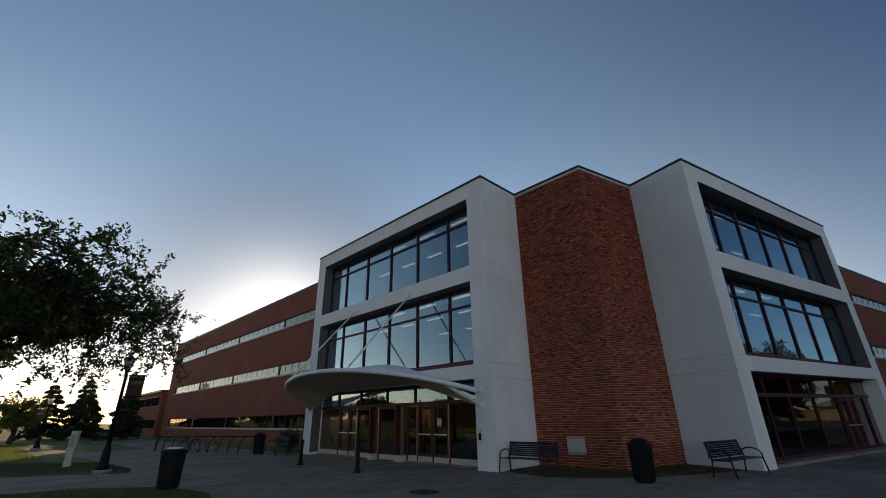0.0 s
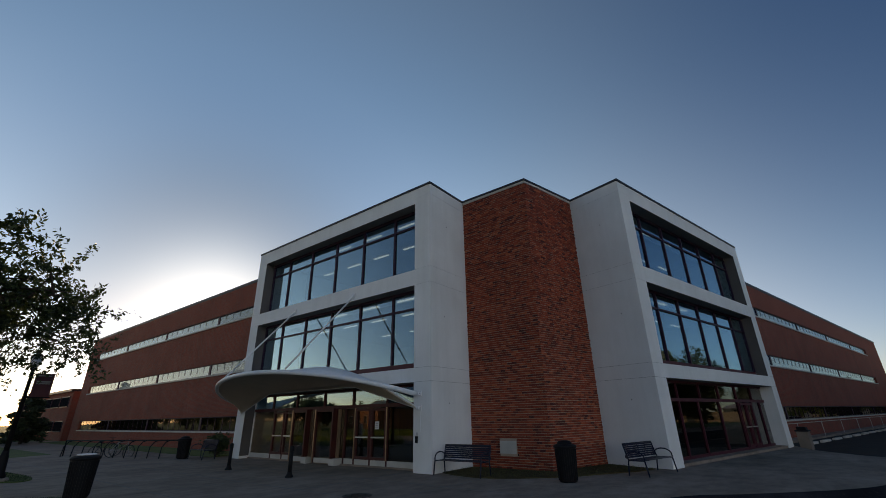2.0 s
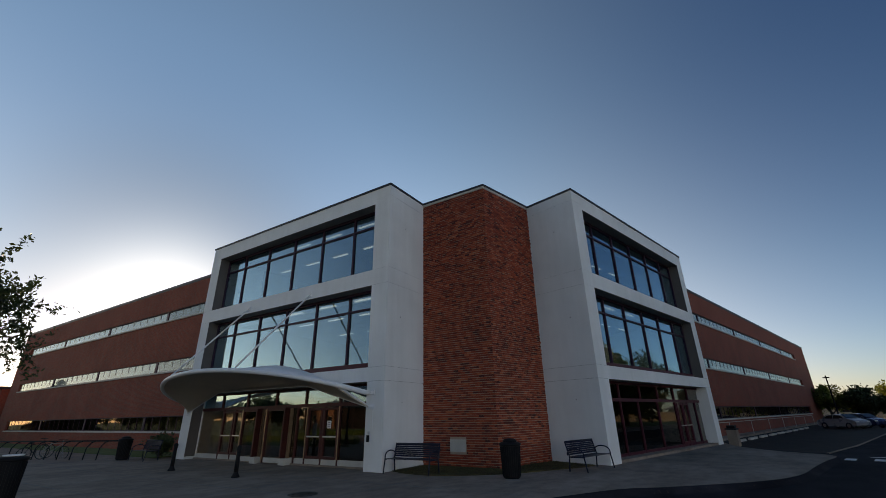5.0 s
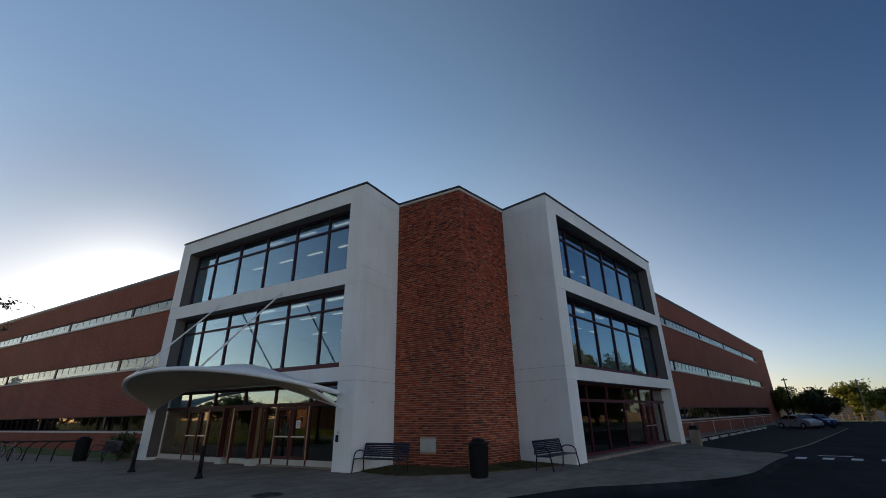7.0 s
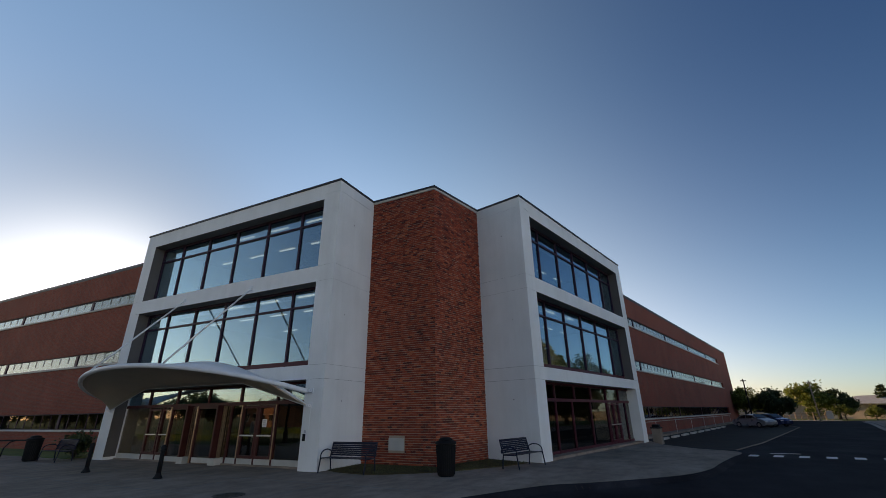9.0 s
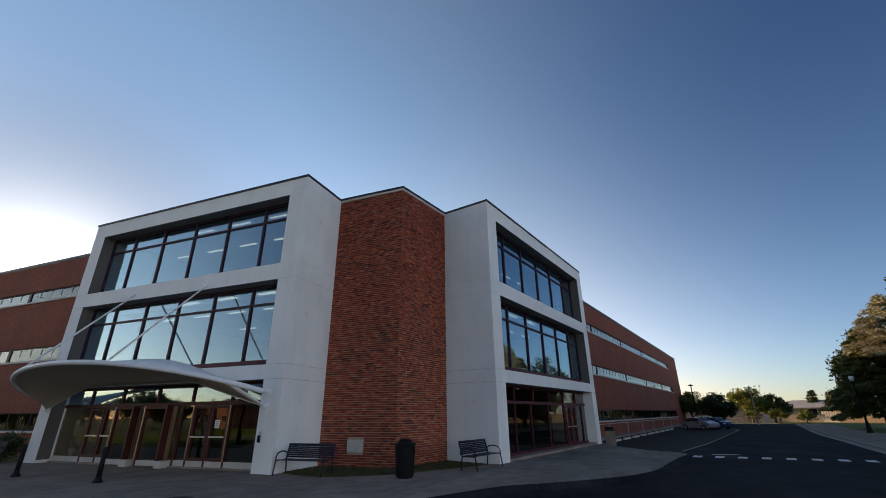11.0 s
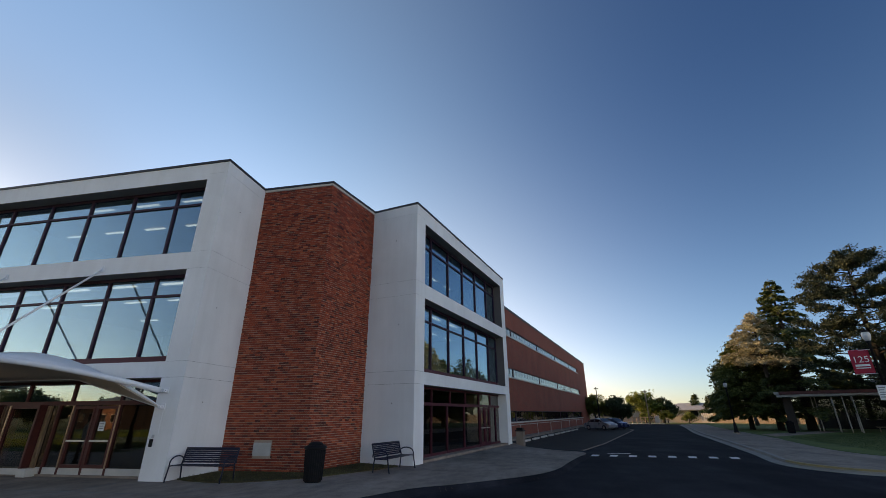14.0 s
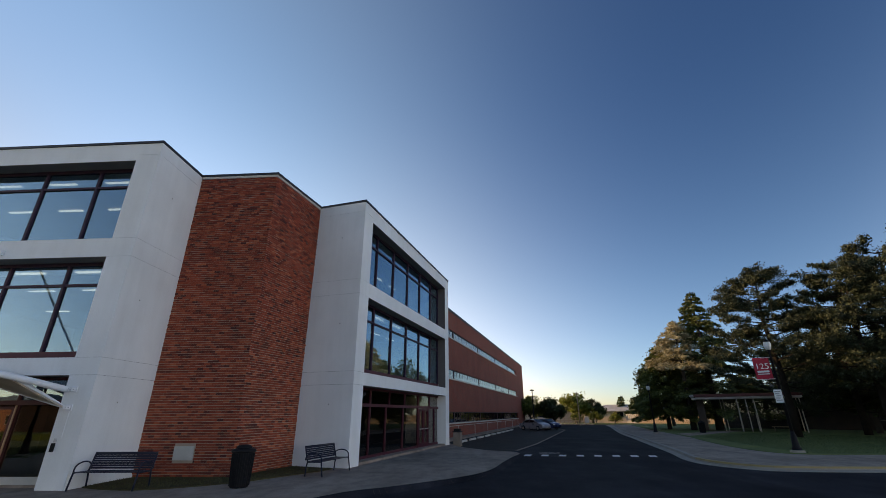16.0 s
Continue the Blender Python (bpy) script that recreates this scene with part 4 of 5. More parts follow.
def litter_bin(at, label, ring=False):
    b = thing("litter_bin", label, "litter bin", "black litter bins", at=at)
    bm = bmesh.new()
    lathe(bm, [(0.22, 0.0), (0.24, 0.02), (0.245, 0.06), (0.285, 0.84), (0.285, 0.86)], 28)
    part("body", bm, BLACK, b, smooth=True)
    for k in range(28):
        f = k * math.tau / 28
        bm = bmesh.new()
        c, s = math.cos(f), math.sin(f)
        tube(bm, [(0.252 * c, 0.252 * s, 0.05), (0.29 * c, 0.29 * s, 0.84)], 0.011, 4)
        part("slat", bm, BLACK, b)
    bm = bmesh.new()
    lathe(bm, [(0.28, 0.85), (0.32, 0.87), (0.325, 0.91), (0.30, 0.935), (0.23, 0.96), (0.20, 0.965)], 28)
    part("rim", bm, BLACK, b, smooth=True)
    bm = bmesh.new()
    if ring:
        tube(bm, [(0.19 * math.cos(k * math.tau / 28), 0.19 * math.sin(k * math.tau / 28), 0.985) for k in range(28)], 0.017, 8, closed=True)
        part("liner_ring", bm, STEEL, b, "pale liner ring", smooth=True)
    else:
        lathe(bm, [(0.21, 0.962), (0.205, 1.0), (0.16, 1.035), (0.08, 1.055), (0.01, 1.06)], 28)
        part("lid", bm, BLACK, b, "domed black lid", smooth=True)
    return b


litter_bin(pose(1.22, -1.72, 0.0), "black slatted litter bin with a domed lid before the brick corner")
litter_bin(pose(-7.87, -10.52, 0.03), "black litter bin with a pale liner ring on the grass", True)
litter_bin(pose(-18.6, -3.75, 0.0), "black litter bin by the shrub and cycle rack")
litter_bin(pose(29.9, 30.9, 0.02), "black litter bin beside the shelter path")

urn = thing("ash_bin", "square concrete ash bin with a dark lid at the pier", "ash bin")
bm = bmesh.new()
box(bm, (16.42, 2.6, -0.118), (16.90, 3.08, 0.72), east, 0.02)
part("body", bm, BROWN_STONE, urn)
bm = bmesh.new()
box(bm, (16.38, 2.56, 0.722), (16.94, 3.12, 0.79), east, 0.02)
box(bm, (16.46, 2.64, 0.792), (16.86, 3.04, 0.94), east, 0.03)
part("lid", bm, BLACK, urn, "dark plastic lid")


def bollard(at):
    b = thing("bollard", "slim black metal bollard on the forecourt", "bollard", "bollards at the entrance", at=at)
    bm = bmesh.new()
    lathe(bm, [(0.13, 0.0), (0.13, 0.03), (0.10, 0.07), (0.075, 0.12), (0.07, 0.16)], 20)
    part("base", bm, BLACK, b, smooth=True)
    bm = bmesh.new()
    lathe(bm, [(0.068, 0.16), (0.06, 0.76)], 20)
    part("post", bm, BLACK, b, smooth=True)
    bm = bmesh.new()
    lathe(bm, [(0.075, 0.76), (0.08, 0.78), (0.06, 0.80), (0.075, 0.84), (0.075, 0.88), (0.05, 0.925), (0.01, 0.935)], 20)
    part("cap", bm, BLACK, b, smooth=True)


bollard(pose(-11.0, -5.15, 0.0))
bollard(pose(-6.86, -5.22, 0.0))

cover = thing("manhole_cover", "round cast-iron manhole cover in the forecourt", "manhole cover")
bm = bmesh.new()
lathe(bm, [(0.36, -0.02), (0.36, 0.006), (0.33, 0.008), (0.01, 0.008)], 32, (-2.23, -6.38, 0))
part("frame", bm, IRON, cover)
for k in range(5):
    bm = bmesh.new()
    box(bm, (-2.45, -6.56 + k * 0.09, 0.008), (-2.01, -6.53 + k * 0.09, 0.013))
    part("rib", bm, IRON, cover)

# cycle rack with hanging loops and two bicycles
rack = thing("cycle_rack", "long dark cycle rack with bent tube loops", "cycle rack")
ra, rb = Vector((-27.6, -6.6, 0)), Vector((-19.2, -3.7, 0))
along = (rb - ra).normalized()
across = Vector((-along.y, along.x, 0))
bm = bmesh.new()
tube(bm, [ra + Vector((0, 0, 0.0)), ra + Vector((0, 0, 0.84)), rb + Vector((0, 0, 0.84)), rb], 0.035, 8)
part("rail", bm, BLACK, rack, smooth=True)
for k in range(10):
    c = ra.lerp(rb, (k + 0.7) / 10.6)
    bm = bmesh.new()
    tube(bm, [c + Vector((0, 0, 0.83)), c - across * 0.22 + Vector((0, 0, 0.78)), c - across * 0.42 + Vector((0, 0, 0.55)), c - across * 0.48 + Vector((0, 0, 0.0))], 0.025, 8)
    part("loop", bm, BLACK, rack, smooth=True)


def bicycle(at, mat, label):
    b = thing("bicycle", label, "bicycle", "parked bicycles", at=at)
    for x in (-0.52, 0.52):
        bm = bmesh.new()
        tube(bm, [(x + 0.33 * math.cos(k * math.tau / 24), 0, 0.34 + 0.33 * math.sin(k * math.tau / 24)) for k in range(24)], 0.02, 6, closed=True)
        w = part("wheel", bm, RUBBER, b, smooth=True)
        for k in range(6):
            f = k * math.pi / 6
            bm = bmesh.new()
            tube(bm, [(x - 0.31 * math.cos(f), 0, 0.34 - 0.31 * math.sin(f)), (x + 0.31 * math.cos(f), 0, 0.34 + 0.31 * math.sin(f))], 0.003, 4)
            part("spoke", bm, ALLOY, w)
    bm = bmesh.new()
    for p in ([(-0.52, 0, 0.34), (-0.15, 0, 0.34), (-0.25, 0, 0.8)], [(-0.15, 0, 0.34), (0.33, 0, 0.78), (-0.24, 0, 0.74)], [(-0.52, 0, 0.34), (-0.24, 0, 0.74)], [(0.52, 0, 0.34), (0.33, 0, 0.78), (0.31, 0, 0.95)]):
        tube(bm, p, 0.016, 6)
    part("frame", bm, mat, b)
    bm = bmesh.new()
    tube(bm, [(0.28, -0.26, 0.97), (0.33, 0, 0.96), (0.28, 0.26, 0.97)], 0.013, 6)
    part("handlebar", bm, BLACK, b)
    bm = bmesh.new()
    box(bm, (-0.38, -0.06, 0.80), (-0.14, 0.06, 0.85), None, 0.02)
    part("saddle", bm, BLACK, b)


bicycle(pose(-22.6, -5.35, 0.0, 0, 8, 112), GREY_INK, "grey bicycle leaning at the cycle rack")
bicycle(pose(-23.5, -5.7, 0.0, 0, -6, 106), BLACK, "dark bicycle leaning at the cycle rack")


rail = thing("handrail", "pale grey steel handrail along the walkway of the wing", "handrail")
bm = bmesh.new()
tube(bm, [east(18.0, 0.9, 0.95), east(60.0, 0.9, 0.95)], 0.02, 8)
part("top_rail", bm, STONE, rail, smooth=True)
for k in range(8):
    bm = bmesh.new()
    tube(bm, [east(18.0 + k * 6, 0.9, -0.02), east(18.0 + k * 6, 0.9, 0.95)], 0.02, 8)
    part("post", bm, STONE, rail, smooth=True)


# ---- lamp posts ----
def lamp_post(at, height, label, banner=None, sign=False, lean=0.0):
    b = thing("street_lamp", label, "street lamp", "campus lamp posts", at=at)
    bm = bmesh.new()
    lathe(bm, [(0.30, -0.1), (0.30, 0.09), (0.28, 0.12)], 24)
    part("footing", bm, KERB, b, "round concrete footing")
    bm = bmesh.new()
    lathe(bm, [(0.2, 0.12), (0.2, 0.2), (0.15, 0.3), (0.12, 0.75), (0.10, 0.85), (0.085, 0.95)], 20)
    part("base", bm, BLACK, b, smooth=True)
    bm = bmesh.new()
    lathe(bm, [(0.075, 0.95), (0.05, height - 0.62), (0.08, height - 0.58), (0.10, height - 0.5)], 16)
    part("pole", bm, BLACK, b, smooth=True)
    bm = bmesh.new()
    lathe(bm, [(0.09, height - 0.5), (0.15, height - 0.38), (0.17, height - 0.22), (0.14, height - 0.1)], 20)
    part("lantern", bm, LANTERN, b, "frosted acorn lantern", smooth=True)
    bm = bmesh.new()
    lathe(bm, [(0.17, height - 0.1), (0.12, height - 0.03), (0.03, height + 0.04), (0.01, height + 0.1)], 20)
    part("lantern_cap", bm, BLACK, b, smooth=True)
    if banner:
        z0, z1, side, width, mat, text = banner
        for z in (z0 + 0.02, z1 - 0.02):
            bm = bmesh.new()
            tube(bm, [(0, 0, z), (side * (width + 0.16), 0, z)], 0.014, 6)
            part("banner_arm", bm, BLACK if not text else STEEL, b)
        bm = bmesh.new()
        n = 10
        grid = [[bm.verts.new((side * (0.12 + width * i / n), 0.025 * math.sin(3.1 * i / n + 2.2 * j / n), z0 + (z1 - z0) * j / n)) for j in range(n + 1)] for i in range(n + 1)]
        for i in range(n):
            for j in range(n):
                bm.faces.new((grid[i][j], grid[i + 1][j], grid[i + 1][j + 1], grid[i][j + 1]))
        cloth = part("banner", bm, mat, b, "cloth banner with pale lettering", smooth=True)
        cloth.modifiers.new("thickness", "SOLIDIFY").thickness = 0.004
        mid = side * (0.12 + width / 2)
        if text:
            cu = bpy.data.curves.new("lettering", "FONT")
            cu.body, cu.size, cu.align_x, cu.extrude = "125", 0.40, "CENTER", 0.002
            cu.materials.append(WHITE)
            t = new("lettering", cu)
            t.parent = b
            t.matrix_basis = pose(mid, -0.045, z0 + (z1 - z0) * 0.48, 90, 0, 0)
            bars = ((0.36, 0.09), (0.25, 0.045))
        else:
            bars = ((0.90, 0.035), (0.66, 0.05), (0.58, 0.035))
        for f, h in bars:
            bm = bmesh.new()
            z = z0 + (z1 - z0) * f
            box(bm, (mid - width * 0.36, -0.05, z - h / 2), (mid + width * 0.36, -0.044, z + h / 2))
            part("lettering_bar", bm, WHITE if text else GREY_INK, cloth)
    if sign:
        bm = bmesh.new()
        box(bm, (-0.29, -0.10, 2.26), (0.04, -0.085, 2.88), None, 0.004)
        s = part("sign", bm, WHITE, b, "small white notice plate")
        for k in range(5):
            bm = bmesh.new()
            box(bm, (-0.25, -0.104, 2.36 + k * 0.1), (-0.02 - 0.05 * (k % 2), -0.1005, 2.40 + k * 0.1))
            part("lettering_bar", bm, GREY_INK, s)


lamp_post(pose(-14.58, -11.05, 0.0, 0, 0, 80), 4.15, "black lamp post with a dark banner on the grass bed", (2.62, 3.46, 1, 0.52, MAROON_CLOTH, ""))
lamp_post(pose(23.2, 8.85, 0.0, 0, 0, -32), 5.35, "black lamp post with a red banner and a white notice", (3.38, 4.48, -1, 0.70, RED, "number"), True)
lamp_post(pose(25.2, 30.2, 0.0, 0, 0, -32), 4.4, "black lamp post beside the far pavement")
lamp_post(pose(-38.6, -11.8, 0.0, 0, 0, 80), 3.6, "black lamp post with a dark banner far across the lawn", (2.0, 2.7, -1, 0.45, MAROON_CLOTH, ""))

post = thing("call_point", "slim pale grey call point post on the grass", "call point", at=pose(-18.5, -11.7, 0.0, 0, 0, 60))
bm = bmesh.new()
box(bm, (-0.13, -0.1, 0.0), (0.13, 0.1, 1.40), None, 0.02)
part("housing", bm, STONE, post)
bm = bmesh.new()
box(bm, (-0.08, -0.108, 0.78), (0.08, -0.101, 1.25))
part("screen", bm, GREY_INK, post, "dark display panel")
bm = bmesh.new()
box(bm, (-0.15, -0.13, 0.68), (0.15, -0.102, 0.74), None, 0.01)
part("shelf", bm, STONE, post)

# ---- shelter across the road ----
shelter = thing("bus_shelter", "open glass shelter with a flat red-brown roof and pale fascia", "shelter", at=pose(32.3, 34.8, 0.0, 0, 0, -29))
bm = bmesh.new()
box(bm, (-0.5, 0.0, 3.16), (8.6, 2.6, 3.36), None, 0.02)
part("fascia", bm, STONE, shelter, "pale fascia band")
bm = bmesh.new()
prism(bm, [(-0.6, -0.1), (8.7, -0.1), (8.7, 2.7), (-0.6, 2.7)], 3.37, 3.66)
part("roof", bm, ROOF_RED, shelter)
bm = bmesh.new()
box(bm, (-0.85, -0.2, 3.12), (-0.52, 2.7, 3.30), None, 0.02)
box(bm, (-1.0, -0.2, 3.38), (-0.62, 2.7, 3.62), None, 0.02)
part("end_fascia", bm, STONE, shelter)
for x, y in ((3.2, 0.1), (3.95, 0.1), (4.65, 0.1), (8.3, 0.1), (1.7, 2.5), (1.98, 2.5), (3.2, 2.5), (4.65, 2.5), (8.3, 2.5)):
    bm = bmesh.new()
    tube(bm, [(x, y, 0), (x, y, 3.16)], 0.045, 8)
    part("post", bm, STONE, shelter)
for x0, x1 in ((2.03, 3.15), (3.25, 4.6), (4.7, 8.25)):
    bm = bmesh.new()
    box(bm, (x0, 2.49, 0.25), (x1, 2.50, 2.9))
    part("pane", bm, GLASS_CLEAR, shelter)
bm = bmesh.new()
box(bm, (-0.55, 1.2, 0.0), (0.15, 2.0, 3.155), None, 0.02)
part("pier", bm, SHADE_BROWN, shelter, "dark brick pier")
bm = bmesh.new()
box(bm, (5.7, 1.9, 0.42), (7.3, 2.3, 0.48), None, 0.01)
for x in (5.9, 7.1):
    box(bm, (x - 0.03, 2.0, 0.0), (x + 0.03, 2.2, 0.42))
part("seat", bm, WOOD, shelter)


# ---- parked cars ----
def car(at, paint, label):
    c = thing("car", label, "car", "parked cars", at=at)
    side = [(-2.15, 0.42), (-2.2, 0.62), (-2.1, 0.86), (-1.55, 0.98), (-0.95, 1.38), (-0.2, 1.47), (0.55, 1.42), (1.25, 1.02), (2.0, 0.86), (2.2, 0.66), (2.18, 0.36), (1.85, 0.24), (-1.9, 0.24)]
    bm = bmesh.new()
    rows = []
    for y, grow, lift in ((-0.86, 0.97, 0.0), (-0.9, 1.0, 0.0), (-0.6, 1.0, 0.02), (0, 1.01, 0.03), (0.6, 1.0, 0.02), (0.9, 1.0, 0.0), (0.86, 0.97, 0.0)):
        rows.append([bm.verts.new((x * grow, y * (1 - 0.24 * max(0, z - 0.95) / 0.5), z + (lift if z > 0.8 else 0))) for x, z in side])
    n = len(side)
    for r, s in zip(rows, rows[1:]):
        for k in range(n):
            bm.faces.new((r[k], r[(k + 1) % n], s[(k + 1) % n], s[k]))
    bm.faces.new(rows[0])
    bm.faces.new(rows[-1])
    part("body", bm, paint, c, smooth=False)
    for y in (-1, 1):
        for quad, nm in ((((-1.35, 1.03), (-0.88, 1.33), (-0.28, 1.39), (-0.28, 1.03)), "side_window"), (((-0.2, 1.03), (-0.2, 1.39), (0.5, 1.35), (1.02, 1.05)), "side_window")):
            bm = bmesh.new()
            vs = []
            for o in (0.0, 0.012):
                vs.append([bm.verts.new((x, y * (0.905 * (1 - 0.24 * max(0, z - 0.95) / 0.5) + o), z)) for x, z in quad])
            bm.faces.new(vs[0]), bm.faces.new(vs[1])
            for k in range(4):
                bm.faces.new((vs[0][k], vs[0][(k + 1) % 4], vs[1][(k + 1) % 4], vs[1][k]))
            part(nm, bm, CAR_GLASS, c)
    for nm, pts in (("windscreen", ((0.60, 1.42), (1.2, 1.07))), ("rear_window", ((-0.98, 1.37), (-1.5, 1.03)))):
        bm = bmesh.new()
        (x0, z0), (x1, z1) = pts
        vs = [bm.verts.new(p) for p in ((x0, -0.62, z0 + 0.035), (x0, 0.62, z0 + 0.035), (x1, 0.74, z1 + 0.035), (x1, -0.74, z1 + 0.035))]
        bm.faces.new(vs)
        ob = part(nm, bm, CAR_GLASS, c)
        ob.modifiers.new("thickness", "SOLIDIFY").thickness = 0.03
    for x in (-1.35, 1.35):
        for y in (-0.82, 0.82):
            bm = bmesh.new()
            tube(bm, [(x, y - 0.1, 0.32), (x, y + 0.1, 0.32)], 0.32, 20)
            w = part("wheel", bm, RUBBER, c)
            bm = bmesh.new()
            tube(bm, [(x, y - 0.11, 0.32), (x, y + 0.11, 0.32)], 0.19, 12)
            part("rim", bm, ALLOY, w)
    for y in (-0.66, 0.66):
        bm = bmesh.new()
        box(bm, (2.06, y - 0.18, 0.66), (2.2, y + 0.18, 0.78), None, 0.03)
        part("headlight", bm, LANTERN, c, "clear headlight")
        bm = bmesh.new()
        box(bm, (-2.2, y - 0.16, 0.7), (-2.1, y + 0.16, 0.84), None, 0.02)
        part("tail_light", bm, RED, c, "red tail light")
        bm = bmesh.new()
        box(bm, (0.72, y * 1.52 - 0.08, 0.98), (0.86, y * 1.52 + 0.08, 1.1), None, 0.03)
        part("door_mirror", bm, paint, c)


car(pose(15.7, 43.6, -0.118, 0, 0, -50) @ Matrix.Scale(0.88, 4), SILVER, "silver saloon car parked beside the wing")
car(pose(17.6, 46.6, -0.118, 0, 0, -50) @ Matrix.Scale(0.88, 4), BLUE_CAR, "dark blue car parked behind a silver one")


# ---- houses, fence, poles in the distance ----
def house(at, length, depth, wall_h, ridge, wall_mat, roof_mat, label, windows=4):
    h = thing("house", label, "house", "low houses around the campus", at=at)
    bm = bmesh.new()
    box(bm, (-length / 2, 0, -0.3), (length / 2, depth, wall_h))
    part("wall", bm, wall_mat, h)
    bm = bmesh.new()
    e = 0.6
    lo = [bm.verts.new(p) for p in ((-length / 2 - e, -e, wall_h), (length / 2 + e, -e, wall_h), (length / 2 + e, depth + e, wall_h), (-length / 2 - e, depth + e, wall_h))]
    lo2 = [bm.verts.new((v.co.x, v.co.y, wall_h + 0.15)) for v in lo]
    top = [bm.verts.new((-length / 2 + depth * 0.4, depth / 2, ridge)), bm.verts.new((length / 2 - depth * 0.4, depth / 2, ridge))]
    bm.faces.new(lo)
    for k in range(4):
        bm.faces.new((lo[k], lo[(k + 1) % 4], lo2[(k + 1) % 4], lo2[k]))
    bm.faces.new((lo2[0], lo2[1], top[1], top[0]))
    bm.faces.new((lo2[1], lo2[2], top[1]))
    bm.faces.new((lo2[2], lo2[3], top[0], top[1]))
    bm.faces.new((lo2[3], lo2[0], top[0]))
    part("roof", bm, roof_mat, h)
    for k in range(windows):
        x = -length / 2 + length * (k + 0.5) / windows
        bm = bmesh.new()
        box(bm, (x - 0.75, -0.06, 0.95), (x + 0.75, 0.03, 2.15))
        w = part("window", bm, STONE, h)
        bm = bmesh.new()
        box(bm, (x - 0.66, -0.08, 1.04), (x + 0.66, -0.061, 2.06))
        part("pane", bm, CAR_GLASS, w)
    return h


house(pose(43.6, 87.5, 0.0, 0, 0, -30), 21, 10, 2.2, 3.75, HOUSEWALL, GREY_ROOFING, "low tan house with a grey hip roof at the road's end")
house(pose(27, 96, 0.0, 0, 0, 0), 18, 9, 2.3, 3.4, HOUSEWALL, ROOFING, "low brown house behind the fence and trees")
house(pose(66, 70, 0.0, 0, 0, -40), 22, 9, 2.6, 4.6, HOUSEWALL, ROOFING, "low tan house behind the conifers")
# wall colour darkened for the shade under the pines
house(pose(50, 34, 0.0, 0, 0, -48), 30, 10, 3.2, 5.2, SHADE_BROWN, ROOFING, "long low house in the shade of the pines", 3)
house(pose(-58, -47, 0.0, 0, 0, 197), 13, 9, 3.3, 4.8, ORANGE_BRICK, ROOFING, "low orange brick house across the lawn in the evening sun", 4)
house(pose(-40, -72, 0.0, 0, 0, 170), 24, 10, 3.0, 5.0, HOUSEWALL, ROOFING, "low house behind the lawn trees", 5)

fence = thing("board_fence", "weathered brown board fence along the gardens", "fence")
fa = [Vector((38.0, 75.6, 0)), Vector((39.5, 74.0, 0)), Vector((47.0, 66.0, 0)), Vector((56, 56.5, 0))]
for a, b in zip(fa, fa[1:]):
    n = int((b - a).length / 0.32)
    for k in range(n):
        p = a.lerp(b, (k + 0.5) / n)
        ang = math.atan2(b.y - a.y, b.x - a.x)
        bm = bmesh.new()
        box(bm, (-0.14, -0.015, 0.02), (0.14, 0.015, 1.65 + 0.03 * ((k * 7) % 3)))
        ob = part("board", bm, STONE if b is fa[1] else WOOD, fence)
        ob.matrix_basis = pose(p.x, p.y, 0, 0, 0, math.degrees(ang))
gate = thing("rail_fence", "open reddish post-and-rail fence beyond the road", "fence")
for k in range(12):
    bm = bmesh.new()
    x = 23.0 + k * 0.75
    tube(bm, [(x, 79.5 - k * 0.14, -0.2), (x, 79.5 - k * 0.14, 1.05 + 0.06 * (k % 2))], 0.07, 6)
    part("post", bm, SUNLIT_WOOD, gate)
for z in (0.5, 0.95):
    bm = bmesh.new()
    tube(bm, [(22.8, 79.5, z), (31.4, 77.9, z)], 0.05, 6)
    part("rail", bm, SUNLIT_WOOD, gate)
bm = bmesh.new()
box(bm, (30.6, 77.84, 0.0), (31.4, 77.9, 1.25), None, 0.01)
part("gate_panel", bm, STONE, gate, "pale end panel")


def pole(x, y, h, arm, label, mat):
    p = thing("utility_pole", label, "pole", at=pose(x, y, -0.1))
    bm = bmesh.new()
    lathe(bm, [(0.11, -0.2), (0.07, h)], 10)
    part("shaft", bm, mat, p)
    bm = bmesh.new()
    box(bm, (-arm, -0.06, h - 0.35), (arm, 0.06, h - 0.2), None, 0.01)
    part("cross_arm", bm, mat, p)


pole(18.9, 66, 6.1, 0.36, "dark light pole with a short cross arm behind the parking area", BLACK)
pole(27.0, 67, 5.6, 0.3, "grey wooden utility pole by the gardens", WOOD)

# low college wing far beyond the entrance side
annex = thing("annex_building", "low brick annex with dark window bands beyond the wing", "building", at=pose(-60, 2.3, 0.0, 0, 0, 0))
bm = bmesh.new()
box(bm, (-28, -2.5, -0.3), (1.0, 12, 5.3))
part("wall", bm, BRICKS, annex)
bm = bmesh.new()
box(bm, (-28.2, -2.8, 5.3), (1.2, 12.2, 5.55))
part("roof", bm, CAP, annex, "flat dark roof edge")
for z in (0.9, 3.6):
    for k in range(7):
        bm = bmesh.new()
        box(bm, (-27.5 + k * 4.0, -2.56, z), (-23.9 + k * 4.0, -2.48, z + 1.2))
        w = part("window", bm, FRAME, annex)
        bm = bmesh.new()
        box(bm, (-27.4 + k * 4.0, -2.58, z + 0.1), (-24.0 + k * 4.0, -2.562, z + 1.1))
        part("pane", bm, DARK, w)


